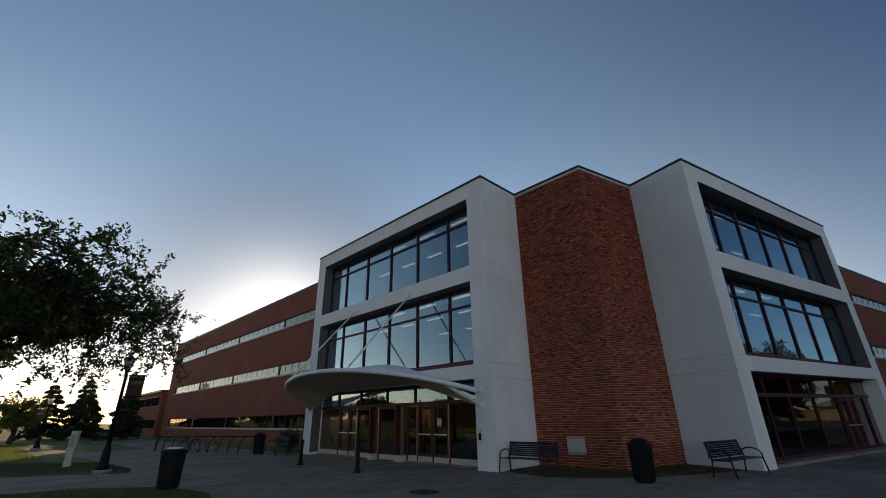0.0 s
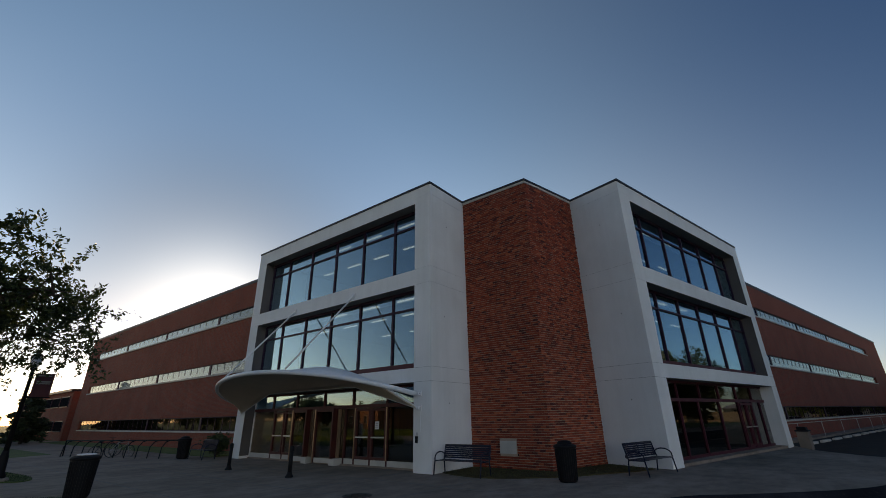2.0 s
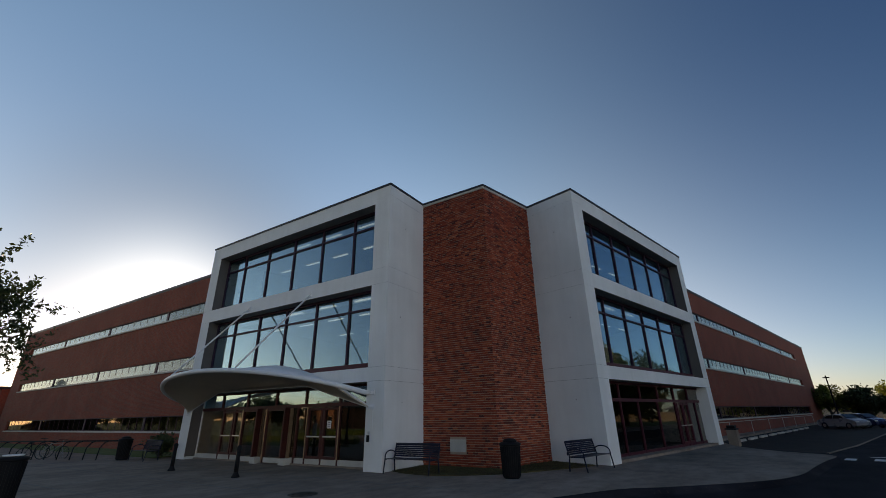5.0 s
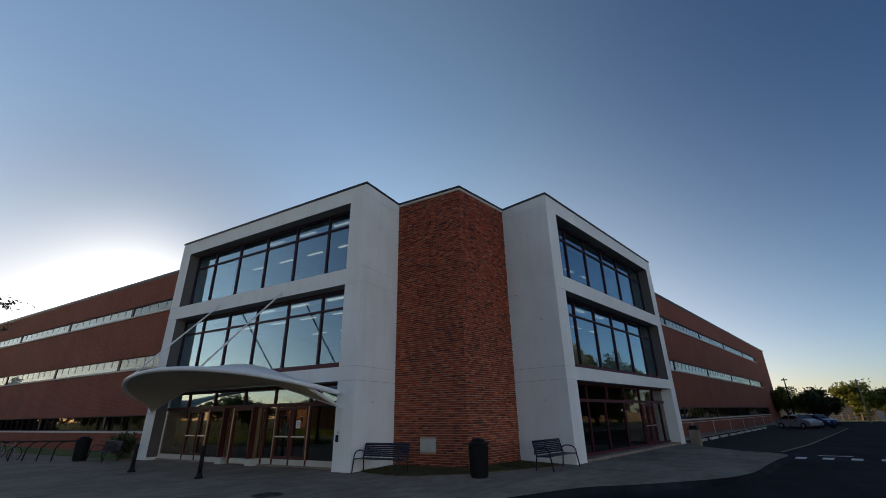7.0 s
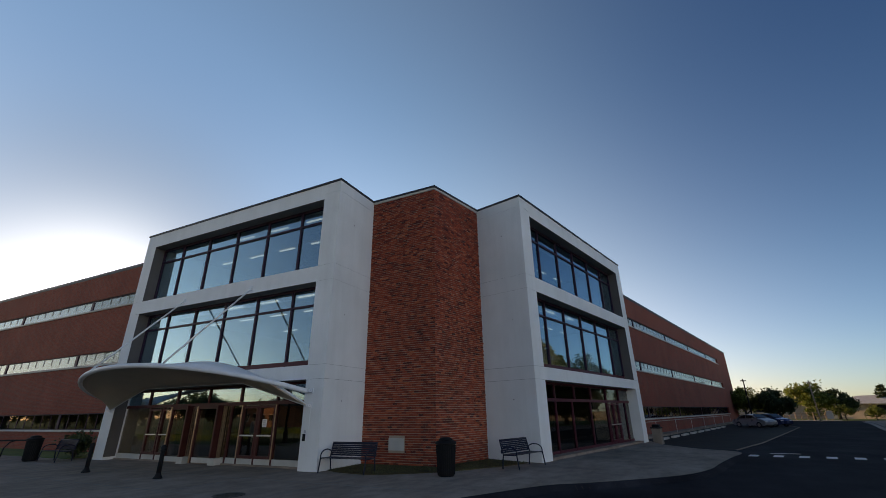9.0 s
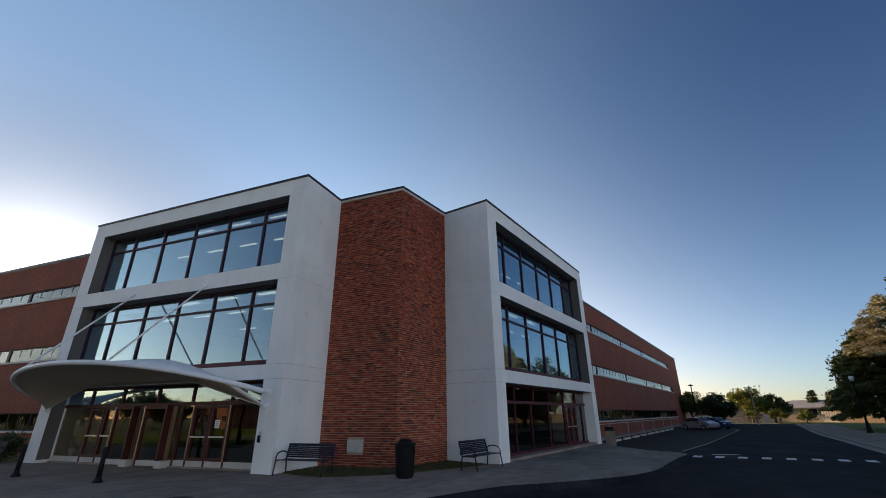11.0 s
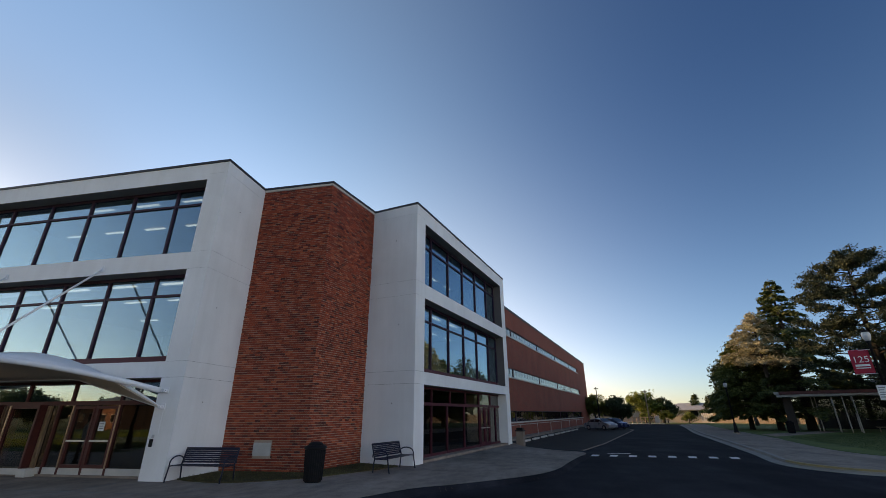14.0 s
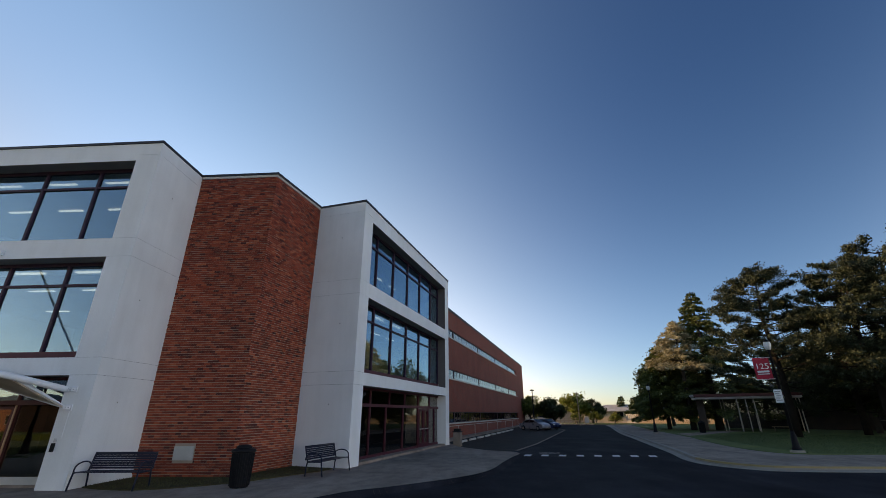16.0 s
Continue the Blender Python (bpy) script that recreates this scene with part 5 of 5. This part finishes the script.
# ---- trees ----
def leaf_cloud(centres, size, rng, flat=0.5, long=2.2, axes=None):
    """Small leaf blades about the given places; returns verts and faces."""
    c = np.asarray(centres)
    n = len(c)
    u = rng.normal(size=(n, 3))
    if axes is not None:
        u = 0.38 * u + axes
    u /= np.linalg.norm(u, axis=1)[:, None]
    w = rng.normal(size=(n, 3))
    w[:, 2] += flat
    v = np.cross(u, w)
    v /= np.linalg.norm(v, axis=1)[:, None] + 1e-9
    s = size * rng.uniform(0.6, 1.3, n)[:, None]
    verts = np.stack([c - u * s * long / 2, c + v * s / 2 - u * s * 0.1, c + u * s * long / 2, c - v * s / 2 - u * s * 0.1], 1).reshape(-1, 3)
    faces = np.arange(4 * n).reshape(n, 4)
    return verts.tolist(), faces.tolist()


def broadleaf(at, label, height, spread, base, leaves, size, seed, mat, limbs=8, group="broadleaf trees", trunk_r=0.22):
    if size > 0.15:
        size, leaves = size * 0.6, int(leaves * 2.4)
    rng = np.random.default_rng(seed)
    t = thing("tree", label, "tree", group, at=pose(*at))
    bm = bmesh.new()
    top = height * 0.62
    trunk = [Vector((0.08 * math.sin(k * 1.7 + seed), 0.08 * math.cos(k * 1.3 + seed), -0.2 + (top + 0.2) * k / 6)) for k in range(7)]
    tube(bm, trunk, [trunk_r * (1.25 - 0.95 * k / 6) for k in range(7)], 10)
    tips = []
    for k in range(limbs):
        f = k * 2.4 + rng.uniform(-0.4, 0.4)
        z0 = base + (top - base) * (k / limbs) * 0.9
        reach = spread * rng.uniform(0.7, 1.05) * (1 - 0.35 * (k / limbs))
        p0 = Vector((0, 0, z0))
        p3 = Vector((math.cos(f) * reach, math.sin(f) * reach, z0 + (height - z0) * rng.uniform(0.25, 0.75)))
        p1 = p0.lerp(p3, 0.35) + Vector((0, 0, 0.10 * reach))
        p2 = p0.lerp(p3, 0.7) + Vector((0, 0, 0.12 * reach))
        tube(bm, [p0, p1, p2, p3], [trunk_r * 0.45, trunk_r * 0.3, trunk_r * 0.18, 0.012], 6)
        for m in range(9):
            q = p1.lerp(p3, rng.uniform(0, 1))
            g = rng.normal(size=3) * np.array([1, 1, 0.75])
            g /= np.linalg.norm(g)
            e = q + Vector(g) * rng.uniform(0.3, 0.62) * reach * 0.62
            mid = q.lerp(e, 0.5) + Vector((0, 0, 0.05 * reach))
            tube(bm, [q, mid, e], [0.03, 0.018, 0.006], 5)
            tips += [mid.lerp(e, s) for s in (0.15, 0.6, 1.0)]
    for m in range(10):
        g = rng.normal(size=3) * np.array([0.5, 0.5, 0.5])
        e = Vector((g[0] * spread * 0.45, g[1] * spread * 0.45, height * rng.uniform(0.78, 1.0)))
        tube(bm, [trunk[-1], trunk[-1].lerp(e, 0.5) + Vector((0, 0, 0.15)), e], [0.05, 0.03, 0.008], 5)
        tips += [trunk[-1].lerp(e, s) for s in (0.55, 0.8, 1.0)]
    part("trunk", bm, BARK, t, "tapered trunk and limbs", smooth=True)
    cent = []
    per = max(1, leaves // len(tips))
    for p in tips:
        # sprays: leaves sit along short twigs that leave the branch end
        for tw in range(4):
            g = rng.normal(size=3)
            g[2] -= 0.25
            g /= np.linalg.norm(g)
            ln = spread * rng.uniform(0.10, 0.26)
            for q in range(per // 4):
                cent.append(np.array(p) + g * ln * rng.uniform(0, 1) + rng.normal(size=3) * size * 0.9)
    v, f = leaf_cloud(cent, size, rng)
    soup("crown", v, f, mat, t, "crown of many small leaves with gaps")
    return t


def conifer(at, label, height, radius, seed, mat, count, size, droop=0.25, start=0.5, power=0.85, squash=None):
    rng = np.random.default_rng(seed)
    t = thing("conifer", label, "conifer", "conifers across the road", at=pose(*at))
    bm = bmesh.new()
    tube(bm, [(0, 0, -0.2), (0.05, 0.03, height * 0.5), (0, 0, height)], [0.03 * height, 0.016 * height, 0.02], 8)
    cent, axes = [], []
    whorls = int(height * 1.7)
    for k in range(whorls):
        z = start + (height - start) * k / whorls
        r = radius * (1 - (z - start) / (height - start + 0.3)) ** power
        for m in range(7):
            f = rng.uniform(0, math.tau)
            rr = r * rng.uniform(0.6, 1.15)
            tip = np.array([math.cos(f) * rr, math.sin(f) * rr, z - droop * rr + 0.12 * rr])
            root = np.array([0, 0, z])
            if rr > 0.5:
                tube(bm, [Vector(root), Vector(root * 0.5 + tip * 0.5) + Vector((0, 0, 0.08 * rr)), Vector(tip)], [0.035, 0.02, 0.006], 4)
            n = max(3, int(count * rr / (whorls * 7 * radius * 0.55)))
            s = rng.uniform(0.18, 1.0, n) ** 0.7
            side = np.array([-math.sin(f), math.cos(f), 0])
            c = root + (tip - root) * s[:, None] + side * (rng.uniform(-1, 1, n) * (1.05 - s) * rr * 0.42)[:, None] + rng.normal(size=(n, 3)) * np.array([0.06, 0.06, 0.10])
            c[:, 2] += 0.08 * rr * np.sin(s * math.pi)
            cent.append(c)
            ahead = (tip - root) / max(rr, 0.05)
            axes.append(ahead * 0.9 + side * np.where(rng.random(n) < 0.5, -0.75, 0.75)[:, None] - np.array([0, 0, 0.12]))
    part("trunk", bm, BARK, t, "straight trunk with thin boughs", smooth=True)
    v, f = leaf_cloud(np.concatenate(cent), size, rng, 1.2, 3.0, np.concatenate(axes))
    soup("crown", v, f, mat, t, "dense needle boughs with ragged edges")
    return t


def pine(at, label, height, radius, seed, mat, boughs, per, size, low):
    """An open-grown pine: long level boughs with separate tufts of needles."""
    rng = np.random.default_rng(seed)
    t = thing("pine_tree", label, "pine tree", "pines across the road", at=pose(*at))
    bm = bmesh.new()
    trunk = [Vector((0, 0, -0.2)), Vector((0.15, 0.1, height * 0.35)), Vector((0.0, 0.25, height * 0.7)), Vector((0.2, 0.1, height * 0.96))]
    tube(bm, trunk, [0.30, 0.22, 0.13, 0.03], 9)
    cent = []
    for k in range(boughs):
        z = low + (height * 0.97 - low) * (k + rng.uniform(0, 1)) / boughs
        rel = (z - low) / (height - low)
        r = radius * (0.95 - 0.62 * rel ** 1.6) * rng.uniform(0.5, 1.15)
        f = k * 2.39996 + rng.uniform(-0.5, 0.5)
        root, tip = Vector((0.05, 0.1, z - 0.2)), Vector((math.cos(f) * r, math.sin(f) * r, z + rng.uniform(-0.12, 0.5) * r))
        mid = root.lerp(tip, 0.55) - Vector((0, 0, 0.07 * r))
        tube(bm, [root, mid, tip], [0.055, 0.034, 0.012], 5)
        sprays = [(root, mid, tip, 6)]
        for m in range(5):
            s = 0.34 + 0.14 * m + rng.uniform(-0.05, 0.05)
            p = root.lerp(mid, s / 0.55) if s < 0.55 else mid.lerp(tip, (s - 0.55) / 0.45)
            g = f + (1 if m % 2 else -1) * rng.uniform(0.5, 1.1)
            ln = (0.5 + 0.45 * r * (1.15 - s)) * rng.uniform(0.7, 1.2)
            e = p + Vector((math.cos(g) * ln, math.sin(g) * ln, rng.uniform(-0.1, 0.7) * ln))
            tube(bm, [p, e], [0.02, 0.008], 4)
            sprays.append((p, p.lerp(e, 0.5), e, 3))
        for a, b, c, count in sprays:
            for m in range(count):
                s = 0.4 + 0.65 * (m + rng.uniform(0.3, 1)) / count
                p = a.lerp(b, 2 * s) if s < 0.5 else b.lerp(c, 2 * s - 1)
                tuft = rng.normal(size=(per * 2, 3)) * np.array([0.18, 0.18, 0.12]) * rng.uniform(0.6, 1.3)
                cent.append(np.array(p) + tuft + np.array([0, 0, 0.10]))
    part("trunk", bm, PINE_BARK, t, "leaning trunk with level boughs", smooth=True)
    v, f = leaf_cloud(np.concatenate(cent), size, rng, 0.6, 2.8)
    soup("crown", v, f, mat, t, "separate tufts of needles with sky between")
    return t


broadleaf((-9.2, -15.1, 0.0), "leafy street tree with dark green leaves overhanging the grass", 6.5, 4.7, 3.2, 64000, 0.058, 5, LEAF, 16, "leafy trees near the path", 0.2)
conifer((35.8, 38.8, 0.0), "tall dense spruce with a sunlit tip", 16.2, 6.4, 3, NEEDLE, 62000, 0.125, 0.26, 2.0)
conifer((32.7, 38.3, 0.0), "half-dead conifer with dry tan needles", 12.3, 3.9, 7, NEEDLE_TAN, 24000, 0.085, 0.12, 6.4, 0.75)
conifer((31.2, 41.0, 0.0), "dense conifer with low boughs, coloured yellow-green as in sun", 9.8, 4.8, 11, NEEDLE_SUN, 38000, 0.125, 0.3, 1.7)
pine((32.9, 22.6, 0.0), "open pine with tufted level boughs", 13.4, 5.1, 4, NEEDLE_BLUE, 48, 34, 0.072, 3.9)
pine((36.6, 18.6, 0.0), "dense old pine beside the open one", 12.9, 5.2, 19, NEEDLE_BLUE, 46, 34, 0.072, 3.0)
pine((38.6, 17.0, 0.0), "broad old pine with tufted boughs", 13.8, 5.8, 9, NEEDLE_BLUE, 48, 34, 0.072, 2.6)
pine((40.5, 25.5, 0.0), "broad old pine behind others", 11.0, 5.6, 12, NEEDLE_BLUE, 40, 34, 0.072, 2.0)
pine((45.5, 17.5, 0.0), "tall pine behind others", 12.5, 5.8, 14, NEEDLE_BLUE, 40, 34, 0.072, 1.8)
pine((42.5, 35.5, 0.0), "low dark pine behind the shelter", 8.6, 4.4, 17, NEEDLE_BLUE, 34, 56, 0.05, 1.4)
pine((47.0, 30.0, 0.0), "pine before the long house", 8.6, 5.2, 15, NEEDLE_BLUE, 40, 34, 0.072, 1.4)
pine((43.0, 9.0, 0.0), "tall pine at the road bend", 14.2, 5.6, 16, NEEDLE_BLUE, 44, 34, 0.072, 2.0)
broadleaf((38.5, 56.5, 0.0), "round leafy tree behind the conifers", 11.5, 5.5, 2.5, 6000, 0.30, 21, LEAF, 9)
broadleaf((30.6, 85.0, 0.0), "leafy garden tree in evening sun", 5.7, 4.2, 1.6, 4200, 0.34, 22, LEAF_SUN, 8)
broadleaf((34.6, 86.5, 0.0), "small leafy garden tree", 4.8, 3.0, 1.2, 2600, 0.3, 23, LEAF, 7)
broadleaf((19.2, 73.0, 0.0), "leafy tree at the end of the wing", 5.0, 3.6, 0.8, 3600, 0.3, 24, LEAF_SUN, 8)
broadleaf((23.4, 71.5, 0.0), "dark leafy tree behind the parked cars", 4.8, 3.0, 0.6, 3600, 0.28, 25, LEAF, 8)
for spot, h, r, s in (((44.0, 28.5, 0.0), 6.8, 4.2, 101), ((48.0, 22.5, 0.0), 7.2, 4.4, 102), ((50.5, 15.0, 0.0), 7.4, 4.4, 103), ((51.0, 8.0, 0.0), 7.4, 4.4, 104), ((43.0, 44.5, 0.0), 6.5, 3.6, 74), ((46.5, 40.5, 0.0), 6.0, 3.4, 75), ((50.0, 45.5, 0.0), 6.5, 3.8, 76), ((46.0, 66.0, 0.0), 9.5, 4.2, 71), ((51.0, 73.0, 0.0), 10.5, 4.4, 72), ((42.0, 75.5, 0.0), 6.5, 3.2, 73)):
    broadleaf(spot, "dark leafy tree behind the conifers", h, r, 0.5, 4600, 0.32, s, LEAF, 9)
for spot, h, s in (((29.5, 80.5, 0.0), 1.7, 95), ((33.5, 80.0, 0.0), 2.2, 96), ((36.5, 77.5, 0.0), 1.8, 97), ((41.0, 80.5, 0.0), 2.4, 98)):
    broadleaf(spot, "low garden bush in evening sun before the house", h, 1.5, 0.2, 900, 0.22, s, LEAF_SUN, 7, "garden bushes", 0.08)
conifer((43.0, 92.0, 0.0), "small distant conifer behind the roof", 5.8, 2.4, 26, NEEDLE, 3500, 0.24, 0.2)
conifer((-68.0, -10.2, 0.0), "dark spruce beyond the lawn", 6.6, 2.9, 31, NEEDLE_BLUE, 12000, 0.16)
conifer((-67.5, -6.8, 0.0), "dark spruce near the annex", 7.4, 3.0, 32, NEEDLE_BLUE, 13000, 0.16)
conifer((-54.0, -4.3, 0.0), "dark spruce against the annex", 5.0, 2.6, 33, NEEDLE_BLUE, 7000, 0.16)
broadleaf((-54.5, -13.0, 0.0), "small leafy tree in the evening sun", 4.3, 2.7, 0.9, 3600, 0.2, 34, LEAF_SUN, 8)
conifer((-60.0, -7.4, 0.0), "dark spruce among others before the annex", 5.2, 2.7, 35, NEEDLE_BLUE, 7000, 0.16)
broadleaf((-84.0, -24.0, 0.0), "leafy green tree across the lawn", 7.5, 4.8, 1.2, 2600, 0.36, 45, LEAF, 8)
broadleaf((-96.0, -34.0, 0.0), "leafy green tree across the lawn", 8.5, 4.8, 1.2, 2600, 0.36, 46, LEAF, 8)
broadleaf((-78.0, -31.0, 0.0), "leafy green tree across the lawn", 6.5, 4.8, 1.2, 2600, 0.36, 47, LEAF, 8)
broadleaf((-104.0, -25.0, 0.0), "leafy green tree across the lawn", 8.0, 4.8, 1.2, 2600, 0.36, 48, LEAF, 8)
for spot, h, s in (((-125.0, -40.0, 0.0), 6.2, 81), ((-133.0, -54.0, 0.0), 6.2, 82), ((-118.0, -62.0, 0.0), 6.2, 83), ((-142.0, -30.0, 0.0), 6.2, 84), ((-78.0, -74.0, 0.0), 4.8, 85), ((-62.0, -86.0, 0.0), 4.8, 86), ((-92.0, -66.0, 0.0), 4.8, 87), ((-46.0, -92.0, 0.0), 4.8, 88), ((-86.0, -60.0, 0.0), 4.5, 89), ((-71.0, -64.0, 0.0), 4.8, 90), ((-52.0, -62.0, 0.0), 4.5, 91), ((-38.0, -60.0, 0.0), 4.5, 92), ((-26.0, -58.0, 0.0), 4.5, 93), ((-72.0, -45.0, 0.0), 6.0, 94)):
    broadleaf(spot, "tall dark leafy tree at the edge of the lawn", h, 5.5, 0.6, 5000, 0.34, s, LEAF, 9)
broadleaf((-48.0, -58.0, 0.0), "leafy green tree across the lawn", 6.0, 5.0, 2.0, 3400, 0.34, 42, LEAF, 8)
broadleaf((-30.0, -62.0, 0.0), "leafy green tree across the lawn", 8.5, 5.0, 2.0, 3400, 0.34, 44, LEAF, 8)


def shrub(at, label, w, h, seed):
    rng = np.random.default_rng(seed)
    s = thing("shrub", label, "shrub", "shrubs along the wing", at=pose(*at))
    bm = bmesh.new()
    cent = []
    for k in range(14):
        f, r = rng.uniform(0, math.tau), w * rng.uniform(0.1, 0.8)
        tip = Vector((math.cos(f) * r, math.sin(f) * r, h * rng.uniform(0.55, 1.0)))
        tube(bm, [(0, 0, -0.05), tip * 0.5 + Vector((0, 0, 0.1)), tip], [0.02, 0.014, 0.006], 5)
        c = np.array(tip) * rng.uniform(0.5, 1.0, (110, 1)) + rng.normal(size=(110, 3)) * np.array([0.16, 0.16, 0.13])
        c[:, 2] = np.abs(c[:, 2])
        cent.append(c)
    part("stems", bm, BARK, s)
    v, f = leaf_cloud(np.concatenate(cent), 0.07, rng)
    soup("leaves", v, f, LEAF, s)


shrub((-17.9, -2.4, 0.02), "rounded dark green shrub by the bench", 0.75, 1.0, 51)
shrub((-18.9, -1.9, 0.02), "dark green shrub against the wing", 0.6, 0.9, 52)


# ---- grass blades on the near beds ----
def grass(name, label, spots, size, seed, mat=GRASS):
    rng = np.random.default_rng(seed)
    c = np.asarray(spots)
    n = len(c)
    f = rng.uniform(0, math.tau, n)
    lean = rng.normal(size=(n, 2)) * size * 0.4
    h = size * rng.uniform(0.5, 1.2, n)
    side = np.stack([np.cos(f), np.sin(f), np.zeros(n)], 1) * size * 0.12
    tip = c + np.stack([lean[:, 0], lean[:, 1], h], 1)
    verts = np.stack([c - side, c + side, tip], 1).reshape(-1, 3)
    tagged(soup(name, verts.tolist(), np.arange(3 * n).reshape(n, 3).tolist(), mat), label, "grass", "", "stuff")


def inside(poly, p):
    hit = False
    for (x0, y0), (x1, y1) in zip(poly, poly[1:] + poly[:1]):
        if (y0 > p[1]) != (y1 > p[1]) and p[0] < (x1 - x0) * (p[1] - y0) / (y1 - y0) + x0:
            hit = not hit
    return hit


def scatter(poly, n, rng, z):
    xs, ys = [p[0] for p in poly], [p[1] for p in poly]
    out = []
    while len(out) < n:
        p = (rng.uniform(min(xs), max(xs)), rng.uniform(min(ys), max(ys)))
        if inside(poly, p):
            out.append((*p, z))
    return out


rng = np.random.default_rng(77)
grass("bed_grass", "short uneven grass at the foot of the brick corner", scatter(xy(bed_line) + [(0.7, 3.0), (0.05, -0.02), (-3.1, -0.02)], 3600, rng, 0.03), 0.05, 61, BED_BLADE)
grass("near_grass", "mown grass of the near bed", scatter(xy(near_line), 24000, rng, 0.03), 0.04, 62)
grass("island_grass", "mown grass of the lamp bed", scatter(xy(lawn_line)[12:48] + [(-26, -16)], 24000, rng, 0.03), 0.045, 63)
grass("lawn_grass", "mown lawn grass across the road", scatter([(23.2, 8.5), (24.2, 14.8), (26.2, 24.4), (34, 30), (40, 22), (34, 8)], 26000, rng, 0.02), 0.06, 64)

grass("sunlit_grass", "lawn grass in the last sun beyond the lamp post", scatter([(-46, -22), (-24, -20), (-22, -12.2), (-46, -12.6)], 16000, rng, 0.04), 0.10, 65, SUNLIT_BLADE)
grass("park_grass", "wide mown lawn behind the road", scatter([(-64, -44), (-12, -46), (-14, -27), (-50, -25)], 24000, rng, -0.22), 0.30, 66, SUNLIT_BLADE)

# ---- single bricks of the corner ----
LEN, COURSE, JOIN, HEAD = 0.203, 0.0813, 0.0145, 0.006
rng = np.random.default_rng(5)


def brick_mesh(length):
    bm = bmesh.new()
    box(bm, (0.0, -0.05, 0.0), (length, 0.0, COURSE - JOIN))
    bmesh.ops.recalc_face_normals(bm, faces=bm.faces)
    me = bpy.data.meshes.new("brick")
    bm.to_mesh(me)
    bm.free()
    me.materials.append(BRICK_A)
    return me


full, rest_v, rest_f, singles = brick_mesh(LEN - HEAD), [], [], 0
plaque_box = (1.26, 1.96, 0.48, 0.93)
for side in (west, east):
    for row in range(134):
        z = -0.06 + row * COURSE
        a = 0.004 - (0.5 * LEN if row % 2 else 0.0)
        while a < A0 - 0.02:
            a0, a1 = max(a, 0.004), min(a + LEN - HEAD, A0 - 0.006)
            a += LEN
            if a1 - a0 < 0.03:
                continue
            if side is west and a1 > plaque_box[0] and a0 < plaque_box[1] and z + COURSE > plaque_box[2] and z < plaque_box[3]:
                if a0 < plaque_box[0]:
                    a1 = plaque_box[0]
                elif a1 > plaque_box[1]:
                    a0 = plaque_box[1]
                else:
                    continue
            proud = float(np.clip(rng.normal(0.006, 0.008), -0.003, 0.028))
            if rng.random() < 0.04:
                proud += 0.012
            tilt = float(rng.normal(0, 0.0018))
            if singles < 300 and a1 - a0 > LEN - HEAD - 0.002 and 7 <= row < 20:
                ob = new("brick", full)
                ob.parent = corner
                out = Vector(side(0, 1, 0)) - Vector(side(0, 0, 0))
                run = Vector((out.y, -out.x, 0))
                if (Vector(side(1, 0, 0)) - Vector(side(0, 0, 0))).dot(run) < 0:
                    first = a1
                else:
                    first = a0
                spot = Vector(side(first, proud, z))
                ob.matrix_basis = Matrix(((run.x, out.x, 0, spot.x), (run.y, out.y, 0, spot.y), (0, 0, 1, spot.z), (0, 0, 0, 1)))
                singles += 1
                continue
            base = len(rest_v)
            for aa in (a0, a1):
                for dd in (-0.03, proud):
                    for k, zz in enumerate((z, z + COURSE - JOIN)):
                        rest_v.append(side(aa, dd + (tilt if (aa == a1 and dd > -0.02) else 0), zz + tilt))
            rest_f += [[base + i for i in q] for q in (QUADS if side is west else [q[::-1] for q in QUADS])]
ob = soup("brickwork", rest_v, rest_f, BRICK_B, corner, "rough red brick courses", "stuff")
